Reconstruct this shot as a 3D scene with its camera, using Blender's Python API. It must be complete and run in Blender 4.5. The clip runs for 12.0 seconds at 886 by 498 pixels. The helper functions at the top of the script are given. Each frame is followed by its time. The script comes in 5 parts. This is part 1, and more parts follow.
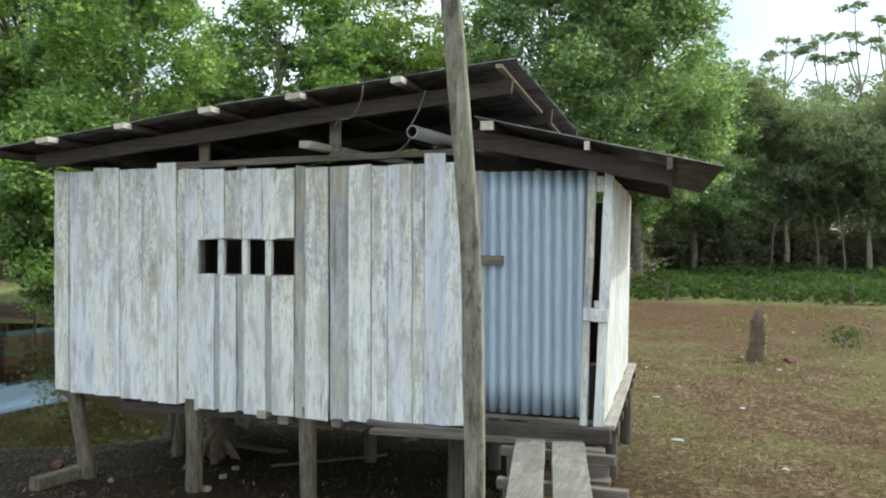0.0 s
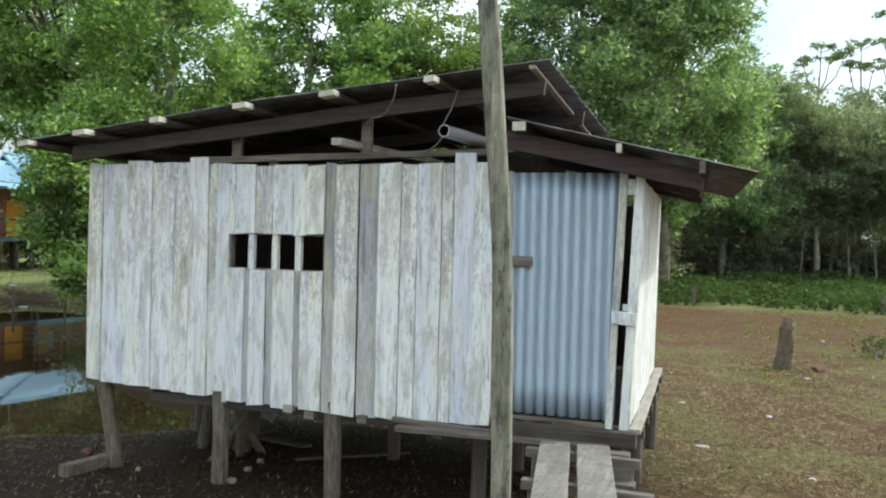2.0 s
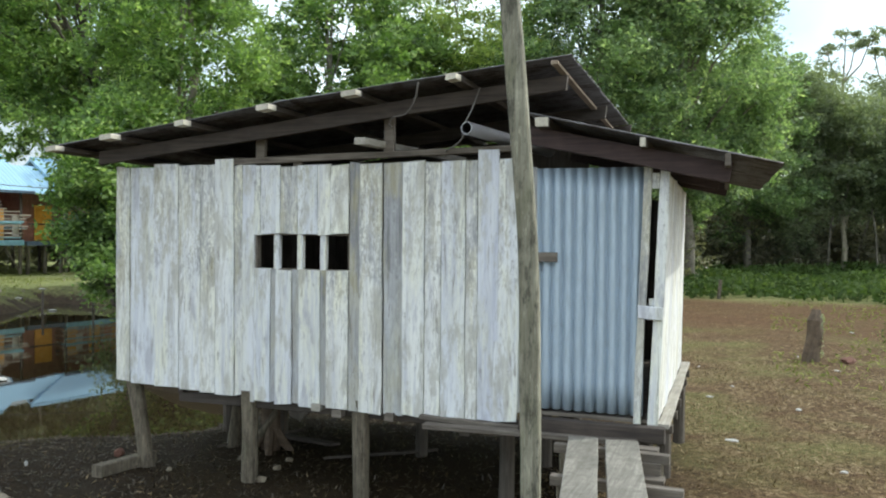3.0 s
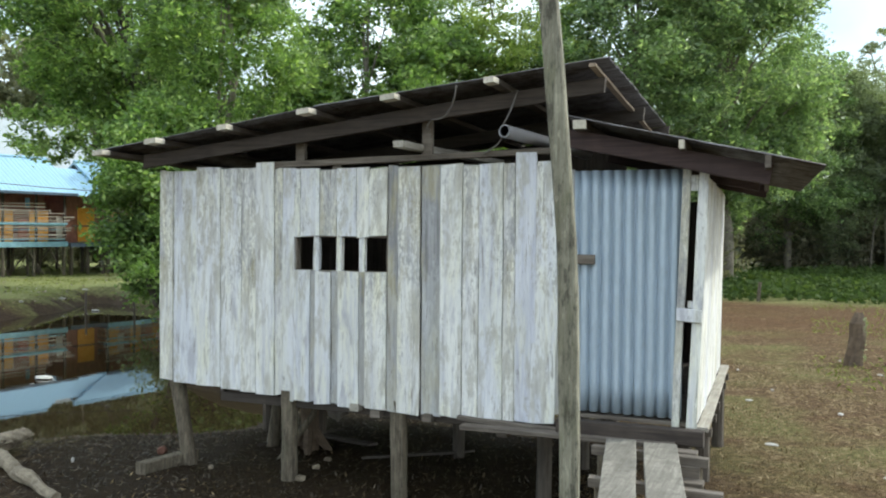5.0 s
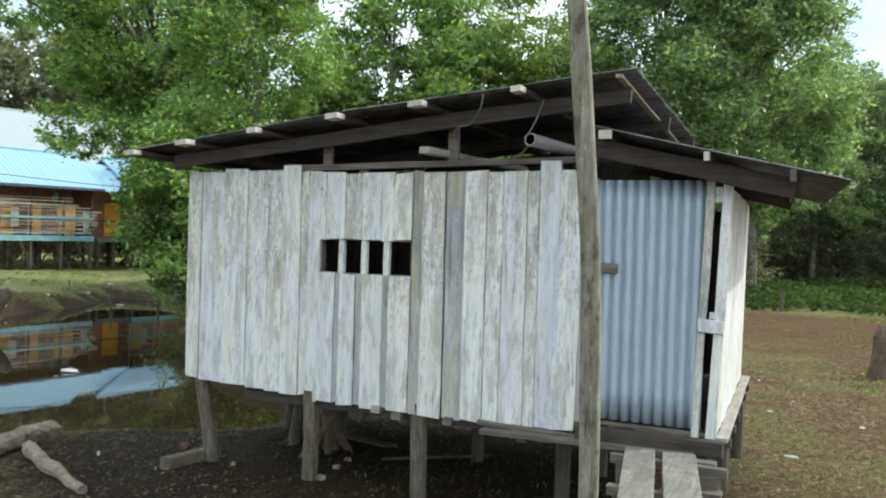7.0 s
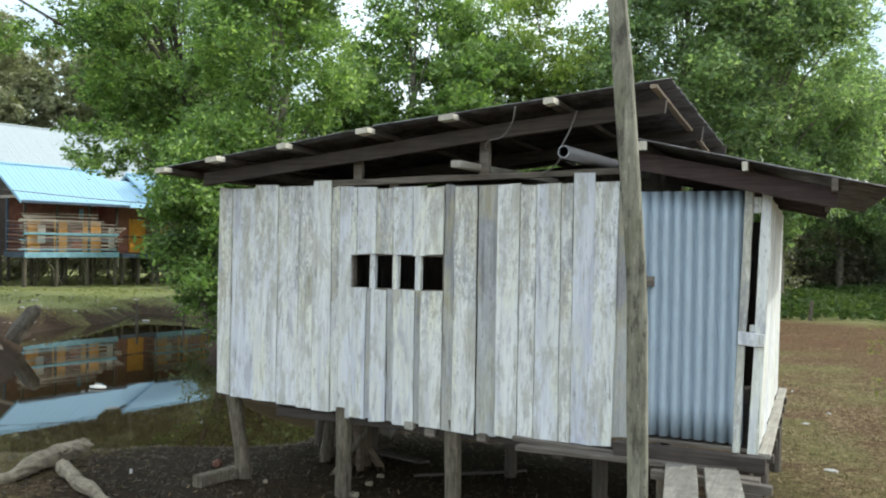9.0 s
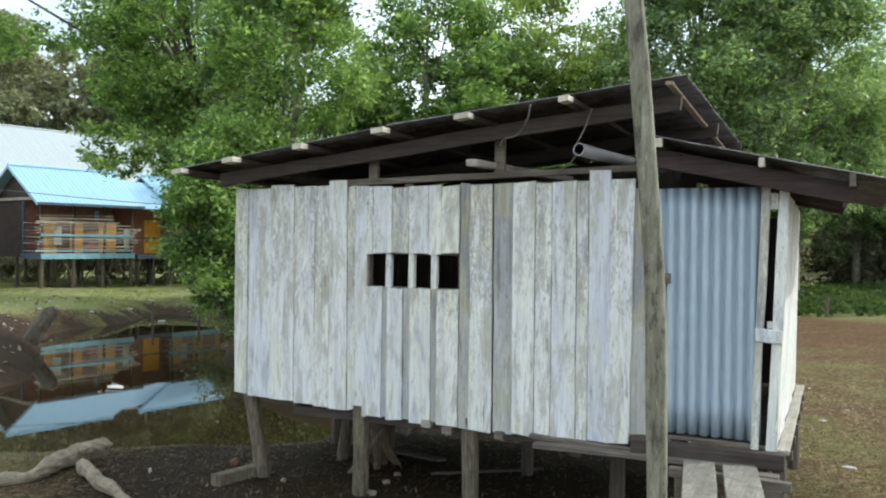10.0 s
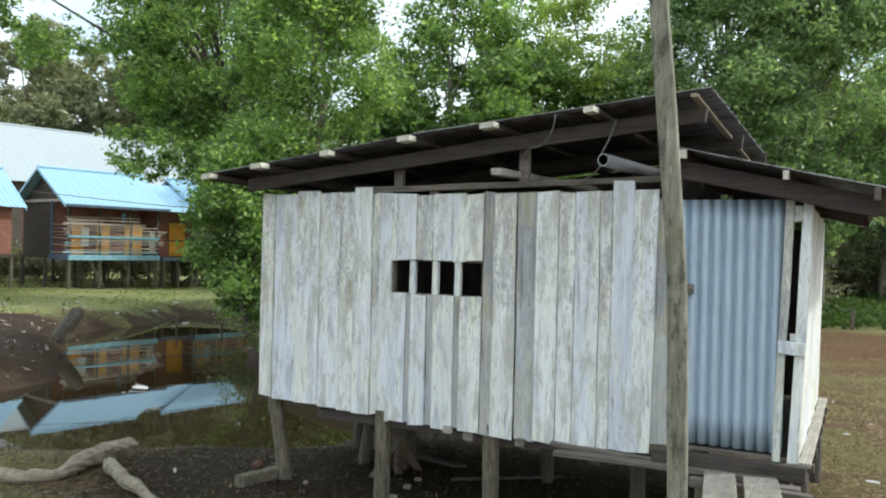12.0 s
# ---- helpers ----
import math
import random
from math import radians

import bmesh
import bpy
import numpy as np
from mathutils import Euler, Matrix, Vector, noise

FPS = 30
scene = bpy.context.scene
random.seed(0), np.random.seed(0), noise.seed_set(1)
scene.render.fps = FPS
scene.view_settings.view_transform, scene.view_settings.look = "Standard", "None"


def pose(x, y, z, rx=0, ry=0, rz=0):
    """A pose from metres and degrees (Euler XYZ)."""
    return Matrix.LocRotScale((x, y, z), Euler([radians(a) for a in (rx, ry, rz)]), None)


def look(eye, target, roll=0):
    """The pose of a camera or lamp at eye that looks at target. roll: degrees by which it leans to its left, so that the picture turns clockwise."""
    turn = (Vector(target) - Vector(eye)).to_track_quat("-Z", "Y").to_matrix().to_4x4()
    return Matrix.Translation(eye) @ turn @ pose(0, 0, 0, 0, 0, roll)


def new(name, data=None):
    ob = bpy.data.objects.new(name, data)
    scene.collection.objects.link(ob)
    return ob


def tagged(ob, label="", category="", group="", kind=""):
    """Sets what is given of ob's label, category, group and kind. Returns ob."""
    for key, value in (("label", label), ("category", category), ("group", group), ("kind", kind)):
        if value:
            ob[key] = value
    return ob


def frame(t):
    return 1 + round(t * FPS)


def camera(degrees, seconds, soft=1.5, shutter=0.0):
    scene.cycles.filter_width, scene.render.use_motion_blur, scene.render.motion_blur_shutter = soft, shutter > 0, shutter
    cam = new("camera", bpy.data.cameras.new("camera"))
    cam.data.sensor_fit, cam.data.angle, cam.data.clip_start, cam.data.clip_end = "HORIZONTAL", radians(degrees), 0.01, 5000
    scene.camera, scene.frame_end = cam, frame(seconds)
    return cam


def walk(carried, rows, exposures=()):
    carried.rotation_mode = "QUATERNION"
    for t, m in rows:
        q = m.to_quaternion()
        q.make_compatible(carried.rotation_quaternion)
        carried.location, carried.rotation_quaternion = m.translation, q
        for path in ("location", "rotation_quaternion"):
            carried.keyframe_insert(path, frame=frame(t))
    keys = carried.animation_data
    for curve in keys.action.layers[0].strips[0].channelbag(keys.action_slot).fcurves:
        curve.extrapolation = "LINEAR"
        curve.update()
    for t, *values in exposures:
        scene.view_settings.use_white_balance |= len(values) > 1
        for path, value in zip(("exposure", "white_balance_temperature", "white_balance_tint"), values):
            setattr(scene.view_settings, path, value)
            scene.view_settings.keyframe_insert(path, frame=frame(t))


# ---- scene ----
cam = camera(55.0, 12.0, 2.05)
PATH = [
    (0, (0.873, -6.021, 2.135), (0.271, -4.114, 2.1), 0.2),
    (0.5, (0.872, -6.023, 2.137), (0.26, -4.119, 2.115), 0.8),
    (1, (0.862, -6.032, 2.13), (0.233, -4.133, 2.108), 1.3),
    (1.5, (0.85, -6.036, 2.131), (0.199, -4.146, 2.093), 1.8),
    (2, (0.851, -6.041, 2.133), (0.193, -4.153, 2.096), 1.5),
    (2.5, (0.846, -6.046, 2.133), (0.168, -4.165, 2.088), 0.9),
    (3, (0.84, -6.054, 2.136), (0.132, -4.183, 2.091), 0.5),
    (5, (0.838, -6.103, 2.141), (0.054, -4.264, 2.099), 0.5),
    (5.5, (0.825, -6.092, 2.153), (0.012, -4.265, 2.117), 1.3),
    (6, (0.81, -6.081, 2.153), (-0.016, -4.26, 2.12), 1.6),
    (6.5, (0.835, -6.146, 2.163), (0.007, -4.327, 2.119), 0.2),
    (7, (0.846, -6.174, 2.171), (0.016, -4.354, 2.132), 1.7),
    (9, (0.738, -6.164, 2.19), (-0.136, -4.365, 2.177), 1.0),
    (9.5, (0.734, -6.159, 2.188), (-0.143, -4.362, 2.166), 0.1),
    (10, (0.725, -6.187, 2.187), (-0.176, -4.402, 2.171), 0.6),
    (10.5, (0.719, -6.221, 2.186), (-0.219, -4.454, 2.17), 0.6),
    (11, (0.738, -6.25, 2.196), (-0.208, -4.488, 2.173), 0.1),
    (11.5, (0.755, -6.258, 2.202), (-0.194, -4.498, 2.192), 1.0),
    (12, (0.742, -6.258, 2.196), (-0.205, -4.496, 2.194), 1.4),
]
walk(cam, [(t, look(e, g, r)) for t, e, g, r in PATH], [(0, 0.0, 6250, 2), (12, 0.0, 6250, 2)])

# ---- light ----
world = bpy.data.worlds.new("world")
scene.world = world
world.use_nodes = True
wn, wl = world.node_tree.nodes, world.node_tree.links
SUN_AZ, SUN_EL = radians(40.0), radians(40.0)      # from +x towards +y, above the horizon
sky = wn.new("ShaderNodeTexSky")
sky.sky_type = "NISHITA"
sky.sun_disc = False
sky.sun_elevation = SUN_EL
sky.sun_rotation = radians(90) - SUN_AZ
sky.dust_density = 2.5
sky.air_density = 1.0
sky.altitude = 0
wn["Background"].inputs["Strength"].default_value = 0.21
# thin bright cloud over the whole sky
cl_c = wn.new("ShaderNodeTexCoord")
cl_n = wn.new("ShaderNodeTexNoise")
cl_n.inputs["Scale"].default_value = 2.2
cl_n.inputs["Detail"].default_value = 6
cl_r = wn.new("ShaderNodeValToRGB")
cl_r.color_ramp.elements[0].position = 0.33
cl_r.color_ramp.elements[1].position = 0.62
cl_m = wn.new("ShaderNodeMixRGB")
cl_m.inputs[2].default_value = (9.0, 9.3, 9.8, 1)
wl.new(cl_c.outputs["Generated"], cl_n.inputs["Vector"])
wl.new(cl_n.outputs["Fac"], cl_r.inputs["Fac"])
wl.new(cl_r.outputs["Color"], cl_m.inputs[0])
wl.new(sky.outputs["Color"], cl_m.inputs[1])
wl.new(cl_m.outputs["Color"], wn["Background"].inputs["Color"])
sun = new("sun", bpy.data.lights.new("sun", "SUN"))
sun.data.energy, sun.data.angle, sun.data.color = 2.7, radians(1.0), (1.0, 0.96, 0.90)
sun.matrix_world = look((0, 0, 0), (-math.cos(SUN_EL) * math.cos(SUN_AZ), -math.cos(SUN_EL) * math.sin(SUN_AZ), -math.sin(SUN_EL)))


# ---- materials ----
def mat_new(name):
    m = bpy.data.materials.new(name)
    m.use_nodes = True
    nt = m.node_tree
    return m, nt, nt.nodes["Principled BSDF"]


def node(nt, kind, **sets):
    n = nt.nodes.new(kind)
    for k, v in sets.items():
        n.inputs[k.replace("_", " ")].default_value = v
    return n


def coords(nt, scale=(1, 1, 1), shift=True):
    """Object coordinates, moved by the object's random number so that alike pieces differ."""
    tc = nt.nodes.new("ShaderNodeTexCoord")
    mp = nt.nodes.new("ShaderNodeMapping")
    mp.inputs["Scale"].default_value = scale
    nt.links.new(tc.outputs["Object"], mp.inputs["Vector"])
    if shift:
        oi = nt.nodes.new("ShaderNodeObjectInfo")
        mu = nt.nodes.new("ShaderNodeMath")
        mu.operation = "MULTIPLY"
        mu.inputs[1].default_value = 37.0
        nt.links.new(oi.outputs["Random"], mu.inputs[0])
        nt.links.new(mu.outputs[0], mp.inputs["Location"])
    return mp.outputs["Vector"]


def noise_of(nt, vec, scale, detail=4, rough=0.6, distort=0.0):
    n = node(nt, "ShaderNodeTexNoise", Scale=scale, Detail=detail, Roughness=rough, Distortion=distort)
    nt.links.new(vec, n.inputs["Vector"])
    return n.outputs["Fac"]


def ramp(nt, fac, stops):
    r = nt.nodes.new("ShaderNodeValToRGB")
    els = r.color_ramp.elements
    while len(els) < len(stops):
        els.new(0.5)
    for e, (p, c) in zip(els, stops):
        e.position, e.color = p, (*c, 1) if len(c) == 3 else c
    nt.links.new(fac, r.inputs["Fac"])
    return r.outputs["Color"]


def mix(nt, fac, a, b, mode="MIX"):
    m = nt.nodes.new("ShaderNodeMixRGB")
    m.blend_type = mode
    for s, v in ((0, fac), (1, a), (2, b)):
        if isinstance(v, (int, float)):
            m.inputs[s].default_value = v if s == 0 else (v, v, v, 1)
        elif isinstance(v, tuple):
            m.inputs[s].default_value = (*v, 1)
        else:
            nt.links.new(v, m.inputs[s])
    return m.outputs["Color"]


def bump(nt, bsdf, height, strength=0.3, dist=0.01):
    b = node(nt, "ShaderNodeBump", Strength=strength, Distance=dist)
    nt.links.new(height, b.inputs["Height"])
    nt.links.new(b.outputs["Normal"], bsdf.inputs["Normal"])


def wood_mat(name, dark, light, axis="z", rough=0.85, moss=None, spots=0.0):
    """Bare weathered timber with grain along one axis."""
    m, nt, bs = mat_new(name)
    s = {"z": (45, 45, 2.2), "x": (2.2, 45, 45), "y": (45, 2.2, 45)}[axis]
    grain = noise_of(nt, coords(nt, s), 1.0, 5, 0.65, 0.6)
    big = noise_of(nt, coords(nt, (3, 3, 3)), 1.3, 4)
    col = ramp(nt, grain, ((0.3, dark), (0.7, light)))
    col = mix(nt, ramp(nt, big, ((0.35, (0, 0, 0)), (0.75, (0.6, 0.6, 0.6)))), col, tuple(c * 0.55 for c in dark))
    if moss:
        patch = noise_of(nt, coords(nt, (6, 6, 2)), 2.0, 5)
        col = mix(nt, ramp(nt, patch, ((0.5, (0, 0, 0)), (0.68, (0.7, 0.7, 0.7)))), col, moss)
    if spots:
        mott = noise_of(nt, coords(nt, (26, 26, 7)), 1.0, 6, 0.75)
        col = mix(nt, ramp(nt, mott, ((0.50, (0, 0, 0)), (0.62, (spots,) * 3))), col, tuple(c * 0.35 for c in dark))
        col = mix(nt, ramp(nt, mott, ((0.30, (spots * 0.7,) * 3), (0.42, (0, 0, 0)))), col, tuple(min(1, c * 1.5) for c in light))
    nt.links.new(col, bs.inputs["Base Color"])
    bs.inputs["Roughness"].default_value = rough
    bump(nt, bs, grain, 0.7, 0.006)
    return m


def limewash_mat(name, cover=0.5, white=(0.83, 0.835, 0.825), tint=(0.58, 0.59, 0.645)):
    """Sawn boards under old brushed limewash: cool and creamy coats, a fresher coat low down, rubbed patches, scratches."""
    m, nt, bs = mat_new(name)
    oi = nt.nodes.new("ShaderNodeObjectInfo")
    grain = noise_of(nt, coords(nt, (42, 42, 1.3)), 1.0, 6, 0.7, 0.25)
    streak = noise_of(nt, coords(nt, (20, 20, 1.3)), 1.0, 9, 0.78, 0.3)
    blot = noise_of(nt, coords(nt, (12, 12, 2.4)), 1.0, 12, 0.80, 0.15)
    coat = noise_of(nt, coords(nt, (4.5, 4.5, 1.1)), 1.0, 4, 0.6, 0.5)
    fine = noise_of(nt, coords(nt, (75, 75, 9)), 1.0, 4, 0.65)
    scratch = noise_of(nt, coords(nt, (30, 30, 2.6)), 1.0, 10, 0.84, 0.6)
    wood = ramp(nt, grain, ((0.3, (0.17, 0.17, 0.175)), (0.7, (0.43, 0.435, 0.45))))
    warm = ramp(nt, grain, ((0.3, (0.27, 0.245, 0.17)), (0.7, (0.53, 0.51, 0.41))))
    wood = mix(nt, ramp(nt, noise_of(nt, coords(nt, (4, 4, 1.2)), 1.7, 3), ((0.46, (0, 0, 0)), (0.58, (1, 1, 1)))), wood, warm)
    cream = tuple(c * k for c, k in zip(white, (1.0, 0.985, 0.86)))
    body = mix(nt, ramp(nt, coat, ((0.44, (0, 0, 0)), (0.60, (1, 1, 1)))), white, cream)
    body = mix(nt, ramp(nt, streak, ((0.36, (0.9, 0.9, 0.9)), (0.56, (0, 0, 0)))), body, tint)
    body = mix(nt, 1.0, body, ramp(nt, oi.outputs["Random"], ((0.0, (0.84, 0.86, 0.93)), (0.25, (1.0, 1.0, 0.96)), (0.5, (0.90, 0.92, 0.96)), (0.75, (1.03, 1.03, 1.0)), (1.0, (0.88, 0.875, 0.82)))), "MULTIPLY")
    # rubbed patches, more on some boards than on others
    worn_in = nt.nodes.new("ShaderNodeMath")
    worn_in.operation = "MULTIPLY_ADD"
    nt.links.new(oi.outputs["Random"], worn_in.inputs[0])
    worn_in.inputs[1].default_value = 0.12
    crumb = noise_of(nt, coords(nt, (58, 58, 22)), 1.0, 6, 0.75)
    nt.links.new(mix(nt, 0.34, mix(nt, 0.25, blot, streak), crumb), worn_in.inputs[2])
    worn = ramp(nt, worn_in.outputs[0], ((cover, (0, 0, 0)), (cover + 0.025, (0.5, 0.5, 0.5)), (cover + 0.06, (0.68, 0.68, 0.68)), (cover + 0.11, (1, 1, 1))))
    # the last coat went only as high as an arm reaches from the ground
    tc = nt.nodes.new("ShaderNodeTexCoord")
    sep = nt.nodes.new("ShaderNodeSeparateXYZ")
    nt.links.new(tc.outputs["Object"], sep.inputs[0])
    line = nt.nodes.new("ShaderNodeMath")
    line.operation = "MULTIPLY_ADD"
    nt.links.new(coat, line.inputs[0])
    line.inputs[1].default_value = 0.9
    nt.links.new(sep.outputs["Z"], line.inputs[2])
    high = nt.nodes.new("ShaderNodeMath")
    high.operation = "MULTIPLY_ADD"
    nt.links.new(oi.outputs["Random"], high.inputs[0])
    high.inputs[1].default_value = 0.25
    nt.links.new(line.outputs[0], high.inputs[2])
    over = nt.nodes.new("ShaderNodeMapRange")
    over.inputs["From Min"].default_value, over.inputs["From Max"].default_value = 2.32, 2.27
    over.inputs["To Min"].default_value, over.inputs["To Max"].default_value = 0.0, 0.55
    nt.links.new(high.outputs[0], over.inputs["Value"])
    kept = nt.nodes.new("ShaderNodeMath")
    kept.operation = "SUBTRACT"
    kept.use_clamp = True
    nt.links.new(worn, kept.inputs[0])
    nt.links.new(mix(nt, 1.0, over.outputs["Result"], ramp(nt, fine, ((0.4, (1, 1, 1)), (0.7, (0.5, 0.5, 0.5)))), "MULTIPLY"), kept.inputs[1])
    smudge = noise_of(nt, coords(nt, (6.0, 6.0, 1.5)), 1.0, 7, 0.72, 0.3)
    body = mix(nt, ramp(nt, smudge, ((0.51, (0, 0, 0)), (0.56, (0.5, 0.5, 0.5)), (0.66, (0.85, 0.85, 0.85)))), body, (0.43, 0.415, 0.355))
    body = mix(nt, ramp(nt, smudge, ((0.35, (0.8, 0.8, 0.8)), (0.43, (0, 0, 0)))), body, (0.45, 0.455, 0.50))
    col = mix(nt, kept.outputs[0], body, wood)
    col = mix(nt, ramp(nt, scratch, ((0.565, (0, 0, 0)), (0.605, (0.85, 0.85, 0.85)))), col, (0.25, 0.235, 0.21))
    col = mix(nt, ramp(nt, fine, ((0.62, (0, 0, 0)), (0.72, (0.6, 0.6, 0.6)))), col, (0.30, 0.29, 0.27))
    nt.links.new(col, bs.inputs["Base Color"])
    bs.inputs["Roughness"].default_value = 0.85
    bs.inputs["Specular IOR Level"].default_value = 0.25
    bump(nt, bs, mix(nt, 0.35, grain, scratch), 0.8, 0.006)
    return m


def tin_mat(name, base, rust, amount, metallic=0.55, rough=0.5, axis=(1, 1, 1)):
    m, nt, bs = mat_new(name)
    a = noise_of(nt, coords(nt, (6 * axis[0], 6 * axis[1], 6 * axis[2])), 1.0, 6, 0.7)
    b = noise_of(nt, coords(nt, (40, 40, 8)), 1.0, 4, 0.6)
    col = mix(nt, ramp(nt, b, ((0.3, (0, 0, 0)), (0.75, (1, 1, 1)))), tuple(c * 0.82 for c in base), base)
    col = mix(nt, ramp(nt, a, ((amount, (0, 0, 0)), (amount + 0.14, (0.9, 0.9, 0.9)))), col, rust)
    nt.links.new(col, bs.inputs["Base Color"])
    bs.inputs["Metallic"].default_value = metallic
    nt.links.new(ramp(nt, a, ((0.3, (rough - 0.1,) * 3), (0.7, (min(1, rough + 0.25),) * 3))), bs.inputs["Roughness"])
    bump(nt, bs, b, 0.15, 0.003)
    return m


def leaf_mat(name, dark, mid, light, through_=0.35, clumpy=0.0, gloss=(0.42, 0.4)):
    """Leaves that differ one by one; clumpy tones sprays as if sunlit and shaded."""
    m, nt, bs = mat_new(name)
    geo = nt.nodes.new("ShaderNodeNewGeometry")
    col = ramp(nt, geo.outputs["Random Per Island"], ((0.0, dark), (0.40, mid), (0.76, mid), (1.0, light)))
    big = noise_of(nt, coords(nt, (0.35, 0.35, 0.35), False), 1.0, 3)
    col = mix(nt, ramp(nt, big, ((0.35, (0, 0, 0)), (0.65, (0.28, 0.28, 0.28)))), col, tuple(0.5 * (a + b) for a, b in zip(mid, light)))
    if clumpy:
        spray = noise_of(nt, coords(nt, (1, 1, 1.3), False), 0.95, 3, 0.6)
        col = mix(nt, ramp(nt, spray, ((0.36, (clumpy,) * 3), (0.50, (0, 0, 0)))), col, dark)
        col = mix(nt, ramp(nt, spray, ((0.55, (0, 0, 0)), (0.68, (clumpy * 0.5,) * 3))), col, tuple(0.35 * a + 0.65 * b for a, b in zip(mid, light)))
    nt.links.new(col, bs.inputs["Base Color"])
    bs.inputs["Roughness"].default_value, bs.inputs["Specular IOR Level"].default_value = gloss
    tr = nt.nodes.new("ShaderNodeBsdfTranslucent")
    nt.links.new(mix(nt, 1.0, col, (1.4, 1.55, 0.75), "MULTIPLY"), tr.inputs["Color"])
    mx = nt.nodes.new("ShaderNodeMixShader")
    mx.inputs[0].default_value = through_
    nt.links.new(bs.outputs[0], mx.inputs[1])
    nt.links.new(tr.outputs[0], mx.inputs[2])
    nt.links.new(mx.outputs[0], nt.nodes["Material Output"].inputs["Surface"])
    return m


def plain_mat(name, a, b, scale=8.0, rough=0.8, bumpy=0.3, metallic=0.0):
    m, nt, bs = mat_new(name)
    n1 = noise_of(nt, coords(nt), scale, 6, 0.65)
    n2 = noise_of(nt, coords(nt), scale * 9, 3, 0.6)
    col = mix(nt, 0.3, ramp(nt, n1, ((0.32, a), (0.68, b))), ramp(nt, n2, ((0.3, a), (0.7, b))))
    nt.links.new(col, bs.inputs["Base Color"])
    bs.inputs["Roughness"].default_value = rough
    bs.inputs["Metallic"].default_value = metallic
    bump(nt, bs, n2, bumpy, 0.01)
    return m


def ground_mat():
    """Bare brown soil under dry leaf litter, mud by the water, thin grass on the far bank."""
    m, nt, bs = mat_new("ground_soil")
    v = coords(nt, (1, 1, 1), False)
    n_big = noise_of(nt, v, 0.35, 5, 0.6)
    n_mid = noise_of(nt, v, 2.6, 6, 0.65)
    n_fine = noise_of(nt, v, 16.0, 6, 0.7, 0.8)
    n_grain = noise_of(nt, v, 60.0, 3, 0.6)
    soil = ramp(nt, n_fine, ((0.32, (0.022, 0.014, 0.008)), (0.45, (0.105, 0.071, 0.037)), (0.56, (0.225, 0.163, 0.088)), (0.70, (0.50, 0.40, 0.255))))
    n_clod = noise_of(nt, v, 6.5, 6, 0.7, 0.5)
    soil = mix(nt, ramp(nt, n_clod, ((0.40, (0.7, 0.7, 0.7)), (0.52, (0, 0, 0)))), soil, ramp(nt, n_fine, ((0.35, (0.036, 0.023, 0.012)), (0.7, (0.18, 0.12, 0.064)))))
    soil = mix(nt, ramp(nt, n_mid, ((0.38, (0, 0, 0)), (0.62, (0.75, 0.75, 0.75)))), soil, ramp(nt, n_fine, ((0.3, (0.035, 0.020, 0.010)), (0.7, (0.135, 0.078, 0.040)))))
    grass = ramp(nt, n_fine, ((0.3, (0.07, 0.085, 0.022)), (0.7, (0.23, 0.235, 0.085))))
    soil = mix(nt, ramp(nt, n_big, ((0.46, (0, 0, 0)), (0.58, (0.55, 0.55, 0.55)))), soil, grass)
    # vertex attribute: how muddy, with the hut's painted shade, and how grassy
    at = nt.nodes.new("ShaderNodeAttribute")
    at.attribute_name = "cover"
    sep = nt.nodes.new("ShaderNodeSeparateColor")
    nt.links.new(at.outputs["Color"], sep.inputs[0])
    # near mud is almost black: shade of hut and trees is in its colour
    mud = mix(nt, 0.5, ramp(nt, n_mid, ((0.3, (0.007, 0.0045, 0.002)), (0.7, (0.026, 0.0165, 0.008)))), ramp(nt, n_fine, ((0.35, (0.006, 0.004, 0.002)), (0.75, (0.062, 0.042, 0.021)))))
    # bank grass lightened to stand in for sun that the trees block
    bank = ramp(nt, n_fine, ((0.3, (0.16, 0.185, 0.062)), (0.7, (0.36, 0.38, 0.165))))
    bare = mix(nt, 0.5, ramp(nt, n_mid, ((0.35, (0.055, 0.028, 0.014)), (0.65, (0.17, 0.095, 0.048)))), ramp(nt, n_fine, ((0.35, (0.04, 0.022, 0.012)), (0.7, (0.25, 0.155, 0.085)))))
    soil = mix(nt, mix(nt, 1.0, sep.outputs["Blue"], 0.85, "MULTIPLY"), soil, bare)
    col = mix(nt, sep.outputs["Green"], soil, bank)
    red_mud = mix(nt, 0.5, ramp(nt, n_mid, ((0.3, (0.016, 0.009, 0.006)), (0.7, (0.062, 0.038, 0.025)))), ramp(nt, n_fine, ((0.35, (0.014, 0.009, 0.006)), (0.75, (0.13, 0.085, 0.055)))))
    away = nt.nodes.new("ShaderNodeMapRange")
    away.inputs["From Min"].default_value, away.inputs["From Max"].default_value = -9.0, -13.0
    sx = nt.nodes.new("ShaderNodeSeparateXYZ")
    nt.links.new(v, sx.inputs[0])
    nt.links.new(sx.outputs["X"], away.inputs["Value"])
    mud = mix(nt, away.outputs["Result"], mud, red_mud)
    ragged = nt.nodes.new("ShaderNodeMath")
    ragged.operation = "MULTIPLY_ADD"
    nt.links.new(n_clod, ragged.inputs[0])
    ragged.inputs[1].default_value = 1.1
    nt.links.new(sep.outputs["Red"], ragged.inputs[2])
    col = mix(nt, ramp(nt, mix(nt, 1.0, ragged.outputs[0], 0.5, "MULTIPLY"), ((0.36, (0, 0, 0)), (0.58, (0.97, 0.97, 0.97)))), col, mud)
    nt.links.new(col, bs.inputs["Base Color"])
